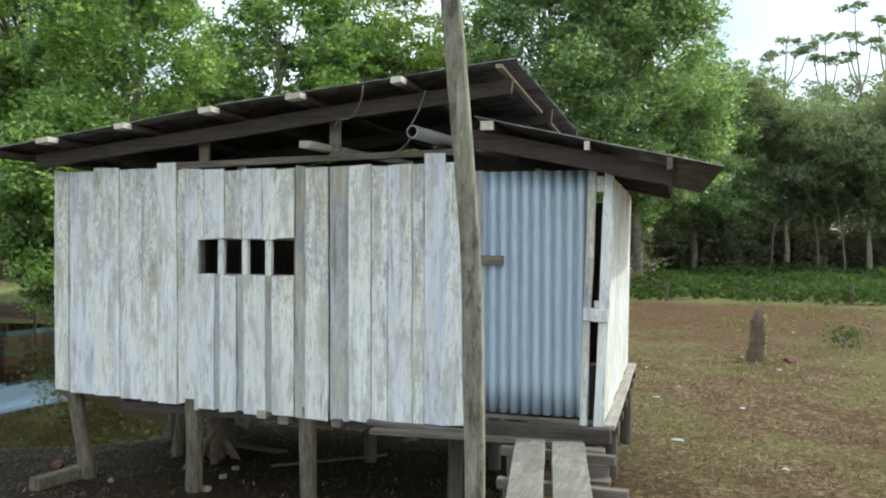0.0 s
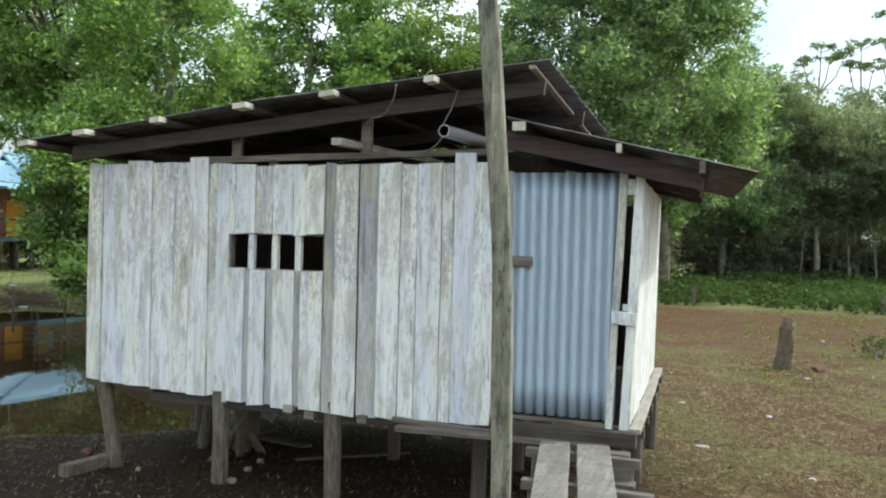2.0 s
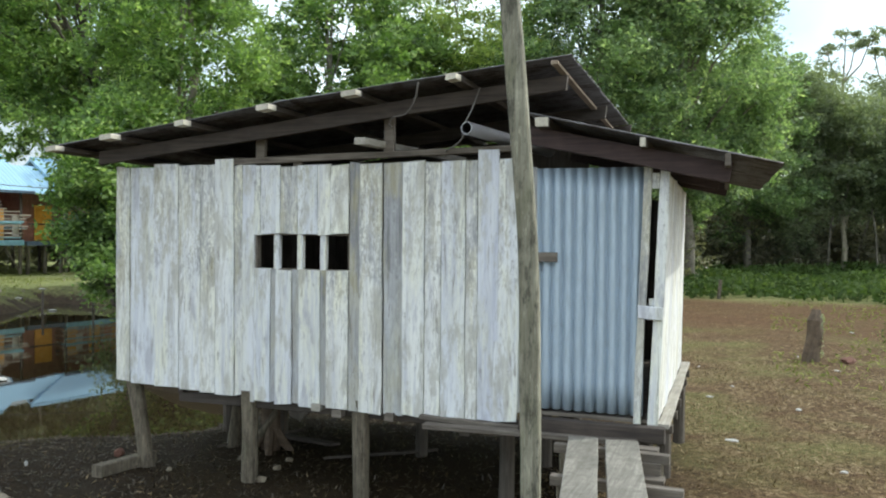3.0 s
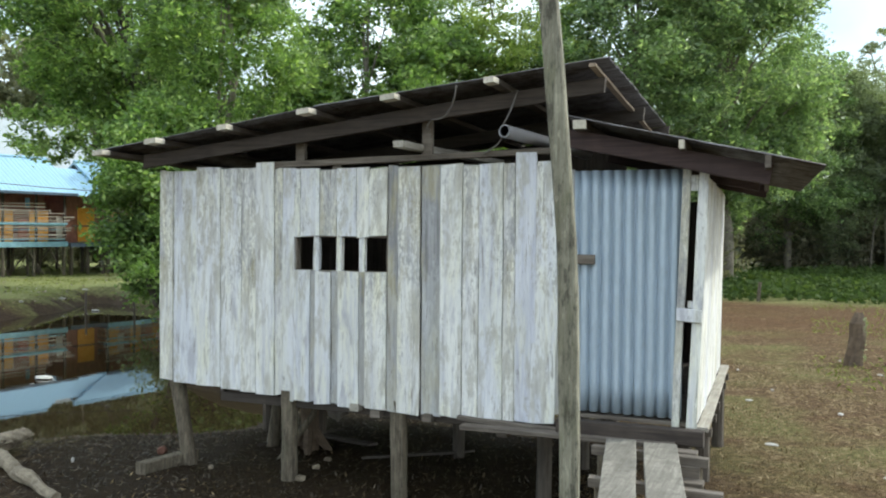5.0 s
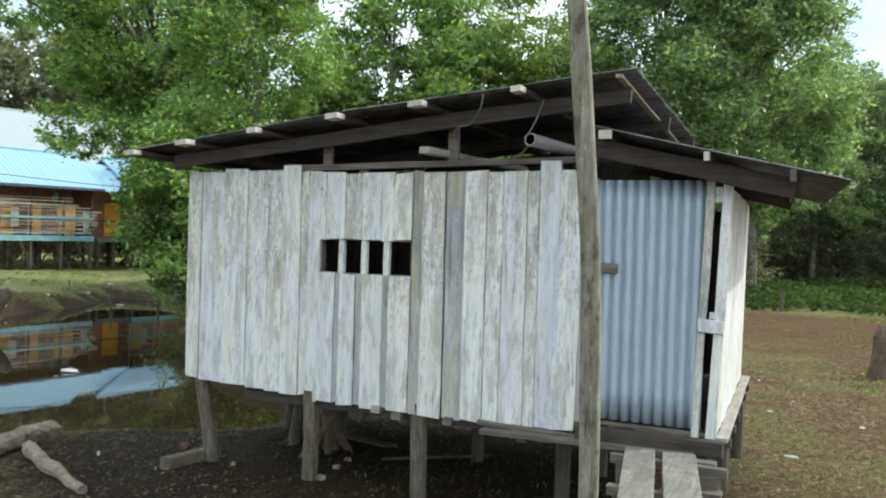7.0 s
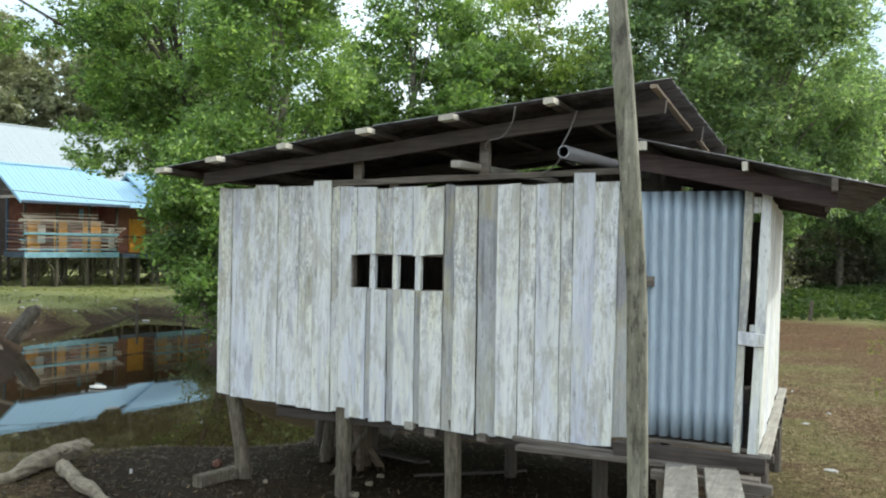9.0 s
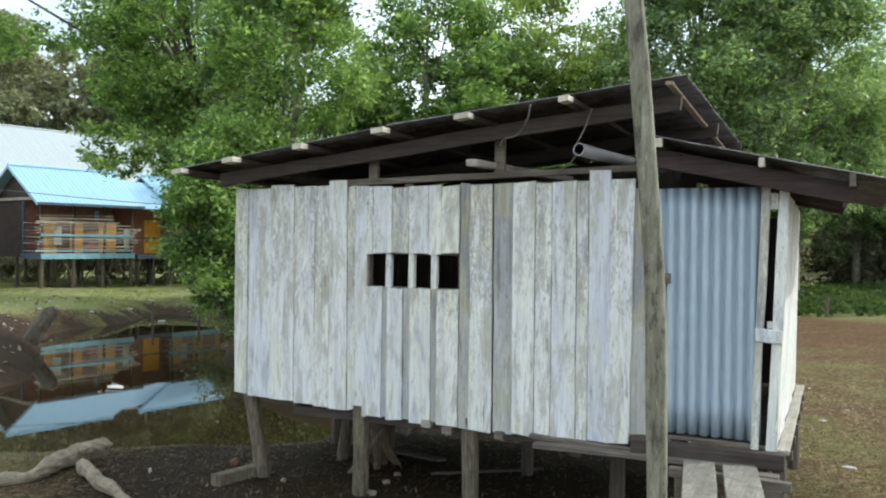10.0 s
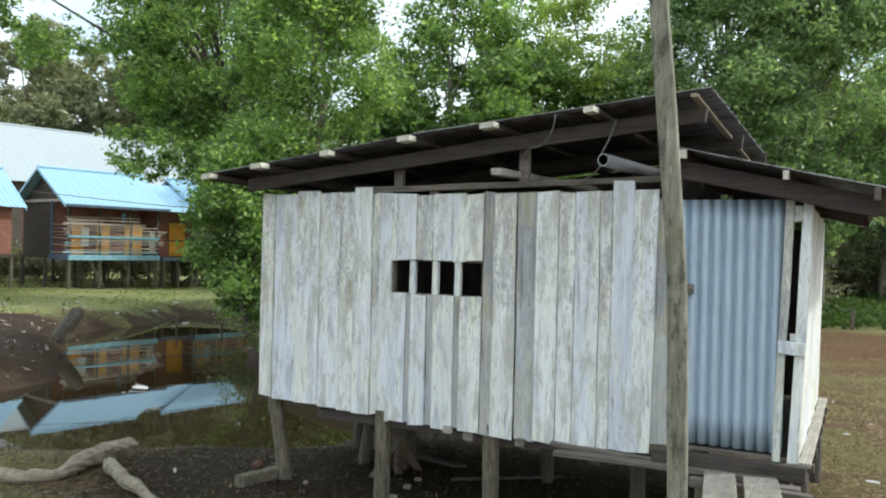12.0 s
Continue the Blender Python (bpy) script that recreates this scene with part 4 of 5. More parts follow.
tree(*at_bearing(15.2, 33.0), 11.2, 2.2, 0.8, 13000, 0.19, M_LEAF_YEL, L_YEL, M_BARK, 46, 0.75, 0.13)
tree(*at_bearing(10.3, 32.0), 15.2, 3.7, 0.5, 80000, 0.19, M_LEAF_MID, L_ROW, M_BARK, 130, 1.0, 0.22)
tree(*at_bearing(4.6, 34.0), 15.6, 3.4, 2.2, 80000, 0.19, M_LEAF_MID, L_ROW, M_BARK, 130, 1.0, 0.22, (-0.4, 0))
tree(*at_bearing(1.0, 48.0), 12.6, 3.5, 0.4, 44000, 0.21, M_LEAF_MID, L_ROW, M_BARK, 75, 1.0, 0.18)
tree(*at_bearing(-1.7, 50.0), 11.2, 3.0, 0.6, 34000, 0.19, M_LEAF_FAR, L_FAR, M_BARK_PALE, 60, 1.0, 0.15)
for k, (b, d, h, w, z) in enumerate(((-4.5, 50, 9.6, 2.8, 2.8), (-6.8, 52, 9.4, 3.0, 3.0), (-9.2, 50, 9.6, 2.8, 2.8), (-12.0, 52, 10.5, 3.2, 2.6), (-3.2, 60, 12.6, 3.4, 2.0), (-6.0, 61, 12.6, 3.4, 2.0), (-8.4, 62, 12.9, 3.4, 2.0), (-11.0, 64, 13.2, 3.6, 2.0), (-15, 55, 12, 3.6, 2.5), (6.5, 44, 14, 4.5, 0.5), (13, 42, 9.0, 4.0, 0.5), (21, 42, 7.5, 4.0, 0.5), (30, 42, 8.0, 4.0, 0.5), (37, 44, 9.0, 4.0, 0.5))):
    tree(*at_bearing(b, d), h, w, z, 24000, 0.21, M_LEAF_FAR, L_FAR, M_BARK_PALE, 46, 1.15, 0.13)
def umbrella_tree(b, d, pads):
    """A tall bare stem that forks into limbs, each under a flat pad of leaves (bearing, height, half width)."""
    x, y = at_bearing(b, d)
    t = thing("umbrella_tree", (x, y, gz(x, y)), "tall slender tree with flat umbrella crowns", "tree")
    low = min(p[1] for p in pads)
    fork = Vector((x, y, low - 2.2))
    geos = [tube([(x + 0.2, y, -0.2), (x - 0.1, y, low * 0.5), fork], [0.16, 0.12, 0.09], 7, False)]
    cl = []
    for pb, z, w in pads:
        px, py = at_bearing(pb, d)
        tip = Vector((px, py, z - 0.1))
        bend = fork.lerp(tip, 0.5) + Vector(((px - x) * 0.18, 0, -0.15))
        geos.append(tube([fork, bend, tip], [0.075, 0.05, 0.03], 6, False))
        for k in range(7):
            a = nrg.random() * 6.283
            q = w * math.sqrt(nrg.random())
            cx, cy, cz = px + q * math.cos(a), py + q * math.sin(a), z + 0.22 * (1 - (q / w) ** 2)
            cl.append(((cx, cy, cz), 0.30, 1))
            geos.append(tube([tip - Vector((0, 0, 0.25)), (cx, cy, cz - 0.06)], [0.025, 0.01], 5, False))
    part("trunk", join(*geos), M_BARK_PALE, t, smooth=True)
    pts = crown_points(cl, 620 * len(pads), 0.12)
    ob = new("crown", leaf_mesh("crown", pts, 0.17 * (0.6 + 0.8 * nrg.random(len(pts))), M_LEAF_FAR))
    ob.parent = t
    ob.matrix_parent_inverse = Matrix.Translation(-Vector(t.location))


def gz(x, y):
    return float(ground_z(x, y))


umbrella_tree(-4.3, 62, ((-4.4, 15.1, 0.8), (-3.4, 14.2, 0.9), (-4.9, 14.3, 0.8), (-5.7, 14.6, 0.9)))
umbrella_tree(-6.7, 63, ((-6.6, 15.3, 1.0), (-6.0, 13.9, 0.9), (-7.3, 13.8, 0.8)))
umbrella_tree(-8.6, 62, ((-8.2, 17.0, 0.8), (-7.9, 15.1, 0.7), (-7.8, 13.8, 1.0), (-9.1, 14.6, 0.8)))
umbrella_tree(-9.9, 64, ((-9.5, 16.3, 0.7), (-9.9, 14.5, 1.0), (-10.6, 15.6, 0.9)))
# bare pale saplings before the dark thicket
for b, h, lean in ((2.6, 3.2, -0.5), (-1.9, 6.5, 0.3), (-3.6, 7.0, 0.8), (-4.6, 5.5, -0.3), (-5.2, 4.2, 0.9), (-6.4, 6.0, -0.6), (-7.9, 6.2, -0.9), (-9.0, 5.0, 0.5), (-10.4, 6.0, -0.4)):
    x, y = at_bearing(b, 49.0 + (b * 7) % 2)
    t = thing("bare_sapling", (x, y, gz(x, y)), "thin pale leafless sapling before the dark thicket", "tree", "bare saplings")
    stem = [(x, y, -0.1), (x + lean * 0.2, y, h * 0.35), (x + lean * 0.7, y, h * 0.7), (x + lean, y, h)]
    twigs = [tube([stem[2], (x + lean + k * 0.5, y + 0.2, h * 0.92), (x + lean + k * 0.8, y + 0.2, h * 1.12)], [0.035, 0.022, 0.01], 5, False) for k in (-1, 0.7)]
    part("trunk", join(tube(stem, [0.06, 0.05, 0.035, 0.015], 7, False), *twigs), M_BARK, t, smooth=True)
for k, (b, d, h, w) in enumerate(((43, 84, 21, 6), (46, 80, 20, 6), (50, 84, 20, 6), (55, 82, 22, 6), (59, 80, 20, 6), (63, 82, 20, 6), (47, 92, 22, 6), (53, 94, 23, 6))):
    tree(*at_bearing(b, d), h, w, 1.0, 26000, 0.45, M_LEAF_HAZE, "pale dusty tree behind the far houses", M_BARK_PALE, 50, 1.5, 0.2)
# undergrowth that closes the wood below the crowns
for b, d, r, h in ((35, 36, 3.5, 3.2), (28, 36, 3.5, 3.4), (22, 35, 3.5, 3.4), (16, 33, 3.5, 3.4), (10, 35, 3.5, 3.4), (5.8, 47, 3.5, 5.0), (3.0, 55, 4.0, 6.5), (-0.2, 56, 4.0, 6.0), (-2.6, 58, 4.0, 6.0), (3.6, 50, 3.5, 4.2), (-0.5, 52, 3.8, 3.8), (-4, 53, 3.8, 3.6), (-7.5, 55, 3.8, 3.6), (-11, 55, 4, 3.6), (-15, 56, 4, 3.6)):
    bush(*at_bearing(b, d), r, h, 12000, 0.22, M_THICKET, "dark tangled undergrowth at the wood's edge")
for b, d, r, h in ((38.4, 18.5, 0.8, 3.1), (36.4, 18.4, 1.2, 2.6), (33.5, 20.5, 1.5, 2.4), (29, 28.5, 2.0, 2.2), (24, 27.5, 2.0, 2.0)):
    bush(*at_bearing(b, d), r, h, 14000, 0.12 if d < 22 else 0.17, M_LEAF, "low leafy green bush beside the trees")


for b, d, r, h in ((42, 50, 2.6, 2.4), (46, 49, 2.4, 2.2), (50, 48, 2.4, 2.2), (54, 48, 2.4, 2.2), (58, 47, 2.4, 2.2), (62, 46, 2.4, 2.2)):
    bush(*at_bearing(b, d), r, h, 5000, 0.22, M_THICKET, "dark thicket behind the far houses")


def scatter(n, x0, x1, y0, y1):
    return np.stack([x0 + (x1 - x0) * nrg.random(n), y0 + (y1 - y0) * nrg.random(n)], -1)


# band of low water plants at the far side of the clearing
p = scatter(52000, -14, 24, 22.5, 46)
edge = 22.6 + 0.6 * np.sin(0.8 * p[:, 0]) + 0.4 * np.sin(2.3 * p[:, 0])
keep = (p[:, 1] > edge) & (nrg.random(len(p)) < np.clip(1.5 - (p[:, 1] - 22) / 30, 0.3, 1))
p = p[keep]
z = ground_z(p[:, 0], p[:, 1]) + 0.04 + 0.62 * nrg.random(len(p)) * (0.6 + 0.4 * np.sin(0.9 * p[:, 0]) * np.sin(0.7 * p[:, 1]))
pts = np.column_stack([p, z])
tagged(new("water_plants", leaf_mesh("water_plants", pts, 0.24 * (0.6 + 0.8 * nrg.random(len(pts))), M_REED, 0.1, 0.5)), "bright green band of low broad-leaved plants", "plants", kind="stuff")

# dry leaf litter and straw on the bare earth
M_STRAW = leaf_mat("dry_straw", (0.09, 0.062, 0.034), (0.22, 0.16, 0.09), (0.46, 0.37, 0.235), 0.1, 0.5, (0.8, 0.1))
# tuft colours raised too, making up for sun missing on the bank
M_TUFT = leaf_mat("grass_tuft", (0.09, 0.11, 0.03), (0.20, 0.225, 0.065), (0.36, 0.36, 0.13), 0.35, 0.4, (0.7, 0.15))
p = np.concatenate([scatter(80000, -1.0, 7, -3.0, 9), scatter(36000, -4, 12, 8, 23), scatter(2500, -7, -0.5, -3.5, -0.2)])
p = p[(pond_depth(p[:, 0], p[:, 1]) < -0.1) & (0.5 + 0.3 * np.sin(2.3 * p[:, 0] + 1.7 * np.sin(1.9 * p[:, 1])) + 0.3 * np.sin(3.1 * p[:, 1] + p[:, 0]) > nrg.random(len(p)))]
pts = np.column_stack([p, ground_z(p[:, 0], p[:, 1]) + 0.006 + 0.01 * nrg.random(len(p))])
tagged(new("leaf_litter", leaf_mesh("leaf_litter", pts, 0.050 * (0.4 + 1.3 * nrg.random(len(pts)) ** 2), M_STRAW, 2.0, 0.17)), "dry straw and fallen leaves on the earth", "leaf litter", kind="stuff")
# leaf colours lowered to hold the shade beside and under the hut
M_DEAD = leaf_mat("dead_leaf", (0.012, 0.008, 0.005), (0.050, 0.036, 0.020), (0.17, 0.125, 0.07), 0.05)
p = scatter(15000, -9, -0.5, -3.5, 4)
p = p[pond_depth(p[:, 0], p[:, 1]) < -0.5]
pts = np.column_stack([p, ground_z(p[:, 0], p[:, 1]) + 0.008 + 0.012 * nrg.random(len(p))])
tagged(new("dead_leaves", leaf_mesh("dead_leaves", pts, 0.055 * (0.5 + 1.0 * nrg.random(len(pts))), M_DEAD, 1.8, 0.2)), "rotting leaves and twigs on mud, darkened as in shade", "leaf litter", kind="stuff")
p = np.concatenate([scatter(9000, 1, 14, 5, 22), scatter(34000, -42, -16, 4, 28)])
sd = pond_depth(p[:, 0], p[:, 1])
sd = np.where((p[:, 0] < -10) & (np.hypot(p[:, 0] - 0.8, p[:, 1] + 6.15) < 27.5), 1.0, sd)
p = p[(sd < -0.3) & (np.sin(0.8 * p[:, 0] + 1) * np.sin(0.9 * p[:, 1]) + nrg.random(len(p)) > 0.5)]
pts = np.column_stack([p, ground_z(p[:, 0], p[:, 1]) + 0.015 + 0.03 * nrg.random(len(p))])
tagged(new("grass", leaf_mesh("grass", pts, 0.11 * (0.5 + 1.0 * nrg.random(len(pts))), M_TUFT, 0.3, 0.2)), "thin yellowish green grass on the bank", "grass", kind="stuff")

# pale and brown rubbish strewn over the far bank
p = scatter(5200, -40, -13, 2, 24)
far = np.hypot(p[:, 0] - 0.8, p[:, 1] + 6.15)
p = p[(pond_depth(p[:, 0], p[:, 1]) < -0.25) & (nrg.random(len(p)) < np.clip(1.2 - np.abs(far - 25.5) / 9.5, 0.08, 1))]
pts = np.column_stack([p, ground_z(p[:, 0], p[:, 1]) + 0.03])
tagged(new("bank_debris", leaf_mesh("bank_debris", pts, 0.16 * (0.4 + 1.4 * nrg.random(len(pts)) ** 3), leaf_mat("dry_debris", (0.10, 0.07, 0.045), (0.30, 0.24, 0.17), (0.68, 0.64, 0.58), 0.05), 1.6, 0.4)), "pale rubbish and dead leaves on the far bank", "debris", kind="stuff")

# ---- small things on the ground ----
def lump(name, label, category, x, y, r, material, group=""):
    """A crumpled scrap, pebble or clod."""
    bm = bmesh.new()
    bmesh.ops.create_icosphere(bm, subdivisions=2, radius=1)
    off = Vector((x * 3.1, y * 2.7, 0))
    for v in bm.verts:
        k = 1 + 0.45 * noise.noise(v.co * 1.4 + off)
        v.co = Vector((v.co.x * r[0] * k, v.co.y * r[1] * k, v.co.z * r[2] * k))
    me = bpy.data.meshes.new(name)
    bm.to_mesh(me)
    bm.free()
    me.materials.append(material)
    ob = new(name, me)
    ob.location = (x, y, gz(x, y) + r[2] * 0.55)
    ob.rotation_euler = (0, 0, x * 5 + y)
    return tagged(ob, label, category, group)


M_SCRAP = plain_mat("pale_scrap", (0.34, 0.33, 0.30), (0.60, 0.59, 0.56), 9, 0.7, 0.3)
M_BRICK = plain_mat("red_clod", (0.10, 0.045, 0.030), (0.18, 0.085, 0.058), 9, 0.9, 0.5)
for k, (x, y) in enumerate(((1.25, 5.0), (1.53, 2.25), (0.55, 3.2), (1.92, 8.4), (2.9, 8.9), (-0.1, 7.9), (0.2, 5.4), (2.6, 14.0), (1.4, 9.9), (0.45, 6.3))):
    s = 0.5 + rnd.random()
    lump("litter_scrap", "small pale scrap of litter on the earth", "litter", x, y, (0.055 * s, 0.030 * s, 0.012), M_SCRAP, "litter scraps")
lump("red_clod", "reddish broken clod on the earth", "clod", 2.15, 9.3, (0.16, 0.1, 0.06), M_BRICK)
lump("red_clod", "reddish broken clod on the earth", "clod", -4.75, 0.25, (0.05, 0.05, 0.05), M_BRICK)

stump = thing("tree_stump", (1.62, 9.45, gz(1.62, 9.45)), "dark rotten tree stump with white lichen", "stump")
part("trunk", tube([(1.60, 9.45, -0.1), (1.61, 9.45, 0.2), (1.64, 9.45, 0.45), (1.65, 9.45, 0.68), (1.66, 9.46, 0.86)], [0.15, 0.125, 0.12, 0.115, 0.06], 12, True, 0.26), M_STUMP, stump)
vp = np.column_stack([1.72 + 0.06 * nrg.random(70), 9.33 + 0.10 * nrg.random(70), 0.08 + 0.72 * nrg.random(70)])
vine = new("vine", leaf_mesh("vine", vp, 0.05 * (0.6 + 0.9 * nrg.random(70)), leaf_mat("vine_leaf", (0.10, 0.14, 0.06), (0.28, 0.33, 0.18), (0.5, 0.54, 0.38), 0.3)))
vine.parent = stump
vine.matrix_parent_inverse = Matrix.Translation(-Vector(stump.location))
for x, y, h, lean in ((-0.53, 22.5, 0.62, 0.06), (5.0, 22.7, 0.62, 0.0)):
    st = thing("stake", (x, y, gz(x, y)), "short pale wooden stake at the clearing's edge", "stake", "stakes")
    part("shaft", tube([(x, y, -0.2), (x + lean * 0.5, y, h * 0.5), (x + lean, y, h)], [0.07, 0.06, 0.055], 8, True, 0.08), M_GREY_Z, st)
bush(3.37, 11.8, 0.24, 0.60, 300, 0.08, M_REED, "small leafy sapling on bare earth", "sapling")

blk = thing("timber_block", (-4.38, 0.08, 0.0), "sawn pale timber block lying on mud", "timber")
part("block", stick((-4.45, -0.36, gz(-4.45, -0.36) + 0.05), (-4.33, 0.20, gz(-4.33, 0.2) + 0.06), (0.05, 0, 0), (0, 0, 0.055), 0.01, 4, 0.006), M_GREY_Z, blk)


def log(label, pts, radii, stubs=()):
    c = thing("driftwood_log", pts[0], label, "log")
    line, rad = [], []
    for k in range(len(pts) - 1):
        for q in range(4):
            p = Vector(pts[k]).lerp(Vector(pts[k + 1]), q / 4)
            n = noise.noise(p * 4.0)
            line.append(p + Vector((noise.noise(p * 2.5), noise.noise(p * 2.5 + Vector((9, 0, 0))), 0.4 * n)) * 0.05)
            rad.append((radii[k] + (radii[k + 1] - radii[k]) * q / 4) * (1 + 0.35 * n))
    line.append(Vector(pts[-1]))
    rad.append(radii[-1])
    geos = [tube(line, rad, 14, True, 0.16)]
    for k, d, r in stubs:
        a = Vector(pts[k])
        geos.append(tube([a, a + Vector(d) * 0.5 + Vector((0.01, 0.02, 0.01)), a + Vector(d)], [r, r * 0.8, r * 0.35], 9, True, 0.25))
    part("log", join(*geos), M_LOG, c)
    return c


def gp(x, y, h):
    return (x, y, gz(x, y) + h)


log("bleached gnarled driftwood log lying in the mud", [gp(-7.1, -1.9, 0.03), gp(-6.45, -1.45, 0.06), gp(-6.1, -1.33, 0.04), gp(-5.92, -1.08, 0.05), gp(-6.05, -0.72, 0.09), gp(-6.14, -0.40, 0.12), gp(-6.15, -0.20, 0.13), gp(-6.12, -0.08, 0.16)], [0.075, 0.085, 0.06, 0.065, 0.085, 0.10, 0.085, 0.04], ((5, (0.16, -0.10, 0.05), 0.05), (6, (0.14, 0.10, 0.02), 0.04), (4, (-0.12, 0.08, 0.03), 0.045), (2, (0.02, 0.12, 0.06), 0.035)))
log("short bleached branch lying in the mud", [gp(-5.72, -0.74, 0.09), gp(-5.5, -0.85, 0.07), gp(-5.3, -0.92, 0.05), gp(-4.93, -1.05, 0.04), gp(-4.5, -1.22, 0.03)], [0.065, 0.06, 0.055, 0.055, 0.04])
bst = thing("bank_stump", (-18.0, 8.15, gz(-18.0, 8.15)), "dark leaning stump on the far bank", "stump")
part("trunk", tube([(-18.05, 8.1, -0.45), (-17.9, 8.25, -0.05), (-17.65, 8.45, 0.32), (-17.55, 8.5, 0.45)], [0.20, 0.19, 0.16, 0.08], 9, True, 0.2), M_BARK_DARK, bst)
for x, y, r in ((-11.74, 5.11, 0.40), (-15.4, 4.6, 0.25), (-20.5, 15.0, 0.25), (-21.5, 13.0, 0.22), (-22.5, 15.5, 0.25), (-22.0, 11.5, 0.2), (-24.0, 13.5, 0.25), (-23.5, 17.5, 0.25), (-25.0, 11.5, 0.2), (-5.3, -0.3, 0.035)):
    ob = lump("litter_scrap", "white plastic scrap by the pond", "litter", x, y, (r * 0.5, r * 0.3, 0.03), M_SCRAP, "litter scraps")
    ob.location.z = max(ob.location.z, WATER + 0.02)
# fence stakes standing in the pond
for x, y, h in ((-20.2, 14.3, 0.12), (-19.8, 16.0, 0.15), (-19.0, 16.5, 0.1)):
    st = thing("stake", (x, y, gz(x, y)), "thin dark stake standing in the pond", "stake", "pond stakes")
    part("shaft", tube([(x, y, gz(x, y) - 0.1), (x + 0.02, y, h * 0.5), (x + 0.03, y, h)], [0.04, 0.035, 0.03], 7, True, 0.08), M_DARK_Z, st)
# scraps of timber under the floor
for a, b in (((-4.2, 1.5), (-3.0, 1.2)), ((-2.9, 0.9), (-2.1, 1.5)), ((-4.0, 0.8), (-3.6, 1.6))):
    sp = thing("loose_plank", (*a, 0.0), "loose grey plank lying under the hut", "plank", "loose planks")
    part("plank", stick((*a, gz(*a) + 0.03), (*b, gz(*b) + 0.05), (0.03, 0.05, 0), (0, 0, 0.012), 0.003, 3, 0.003), M_DARK_X, sp)

root = thing("root_stump", (-3.57, 0.95, gz(-3.57, 0.95)), "dark rooted tree stump standing under the hut", "stump")
part("trunk", join(tube([(-3.57, 0.95, -0.15), (-3.55, 0.95, 0.2), (-3.54, 0.93, 0.66)], [0.10, 0.075, 0.085], 10, True, 0.2), *[tube([(-3.56, 0.95, 0.28), (-3.56 + 0.13 * math.cos(a), 0.95 + 0.13 * math.sin(a), 0.10), (-3.56 + 0.26 * math.cos(a), 0.95 + 0.26 * math.sin(a), -0.06)], [0.05, 0.045, 0.025], 7, True, 0.2) for a in (0.3, 1.7, 2.9, 4.0, 5.2)]), M_STUMP, root)
rag = thing("rag", (-3.2, 0.85, 0.66), "pale dirty rag hanging from a joist", "rag")
rv, rf = [], []
for i in range(9):
    for j in range(7):
        q = j / 6
        rv.append((-3.40 + 0.40 * i / 8 * (1 - 0.5 * q) + 0.10 * q, 0.85 + 0.03 * math.sin(i * 1.4 + q * 3), 0.67 - 0.34 * q * (1 - 0.25 * abs(i - 4) / 4)))
for i in range(8):
    for j in range(6):
        rf.append((i * 7 + j, i * 7 + j + 1, i * 7 + j + 8, i * 7 + j + 7))
rag_cloth = part("cloth", (rv, rf), plain_mat("dirty_rag", (0.16, 0.14, 0.12), (0.32, 0.29, 0.26), 8, 0.95, 0.3), rag, smooth=True)
rag_cloth.modifiers.new("thickness", "SOLIDIFY").thickness = 0.006
lean_post = thing("leaning_post", (-3.96, 0.9, 0.0), "weathered short post leaning under the floor", "post")
part("shaft", tube([(-3.96, 0.9, gz(-3.96, 0.9) - 0.05), (-3.91, 0.9, 0.3), (-3.86, 0.9, 0.70)], [0.062, 0.058, 0.055], 9, True, 0.08), M_GREY_Z, lean_post)
for x, y, r in ((-3.09, 0.06, 0.045), (-3.15, 0.41, 0.035), (-3.19, 0.68, 0.035), (-4.0, 0.02, 0.03)):
    lump("stone", "small pale stone on the mud by the stilts", "stone", x, y, (r, r * 0.8, r * 0.7), M_LOG, "stones by the stilts")

# ---- far houses beyond the pond ----
M_BLUEROOF = tin_mat("pale_blue_roof", (0.35, 0.57, 0.74), (0.46, 0.63, 0.73), 0.62, 0.15, 0.55)
M_WHITEROOF = tin_mat("white_tin_roof", (0.41, 0.46, 0.48), (0.30, 0.34, 0.35), 0.56, 0.1, 0.6)
M_REDWALL = wood_mat("red_brown_wall", (0.22, 0.085, 0.06), (0.42, 0.19, 0.14), "z")
M_DARKWALL = wood_mat("dark_wall", (0.045, 0.035, 0.03), (0.11, 0.085, 0.07), "z")
M_BLUEWOOD = wood_mat("blue_paint_wood", (0.22, 0.42, 0.52), (0.36, 0.60, 0.70), "x")
M_ORANGE = plain_mat("orange_paint", (0.62, 0.25, 0.02), (0.85, 0.42, 0.06), 4, 0.6, 0.1)
M_SLAT = wood_mat("pale_slat", (0.40, 0.34, 0.28), (0.66, 0.60, 0.52), "x")


class Plan:
    """A local plan: u along the front, v to the back, from a corner on the ground."""

    def __init__(self, ox, oy, deg):
        self.o, a = Vector((ox, oy, 0)), radians(deg)
        self.u, self.v = Vector((-math.sin(a), math.cos(a), 0)), Vector((-math.cos(a), -math.sin(a), 0))

    def p(self, u, v, z):
        return self.o + self.u * u + self.v * v + Vector((0, 0, z))

    def box(self, u0, u1, v0, v1, z0, z1):
        c = self.p((u0 + u1) / 2, (v0 + v1) / 2, z0)
        return stick(c, c + Vector((0, 0, z1 - z0)), self.u * ((u1 - u0) / 2), self.v * ((v1 - v0) / 2), 0.01, 2)


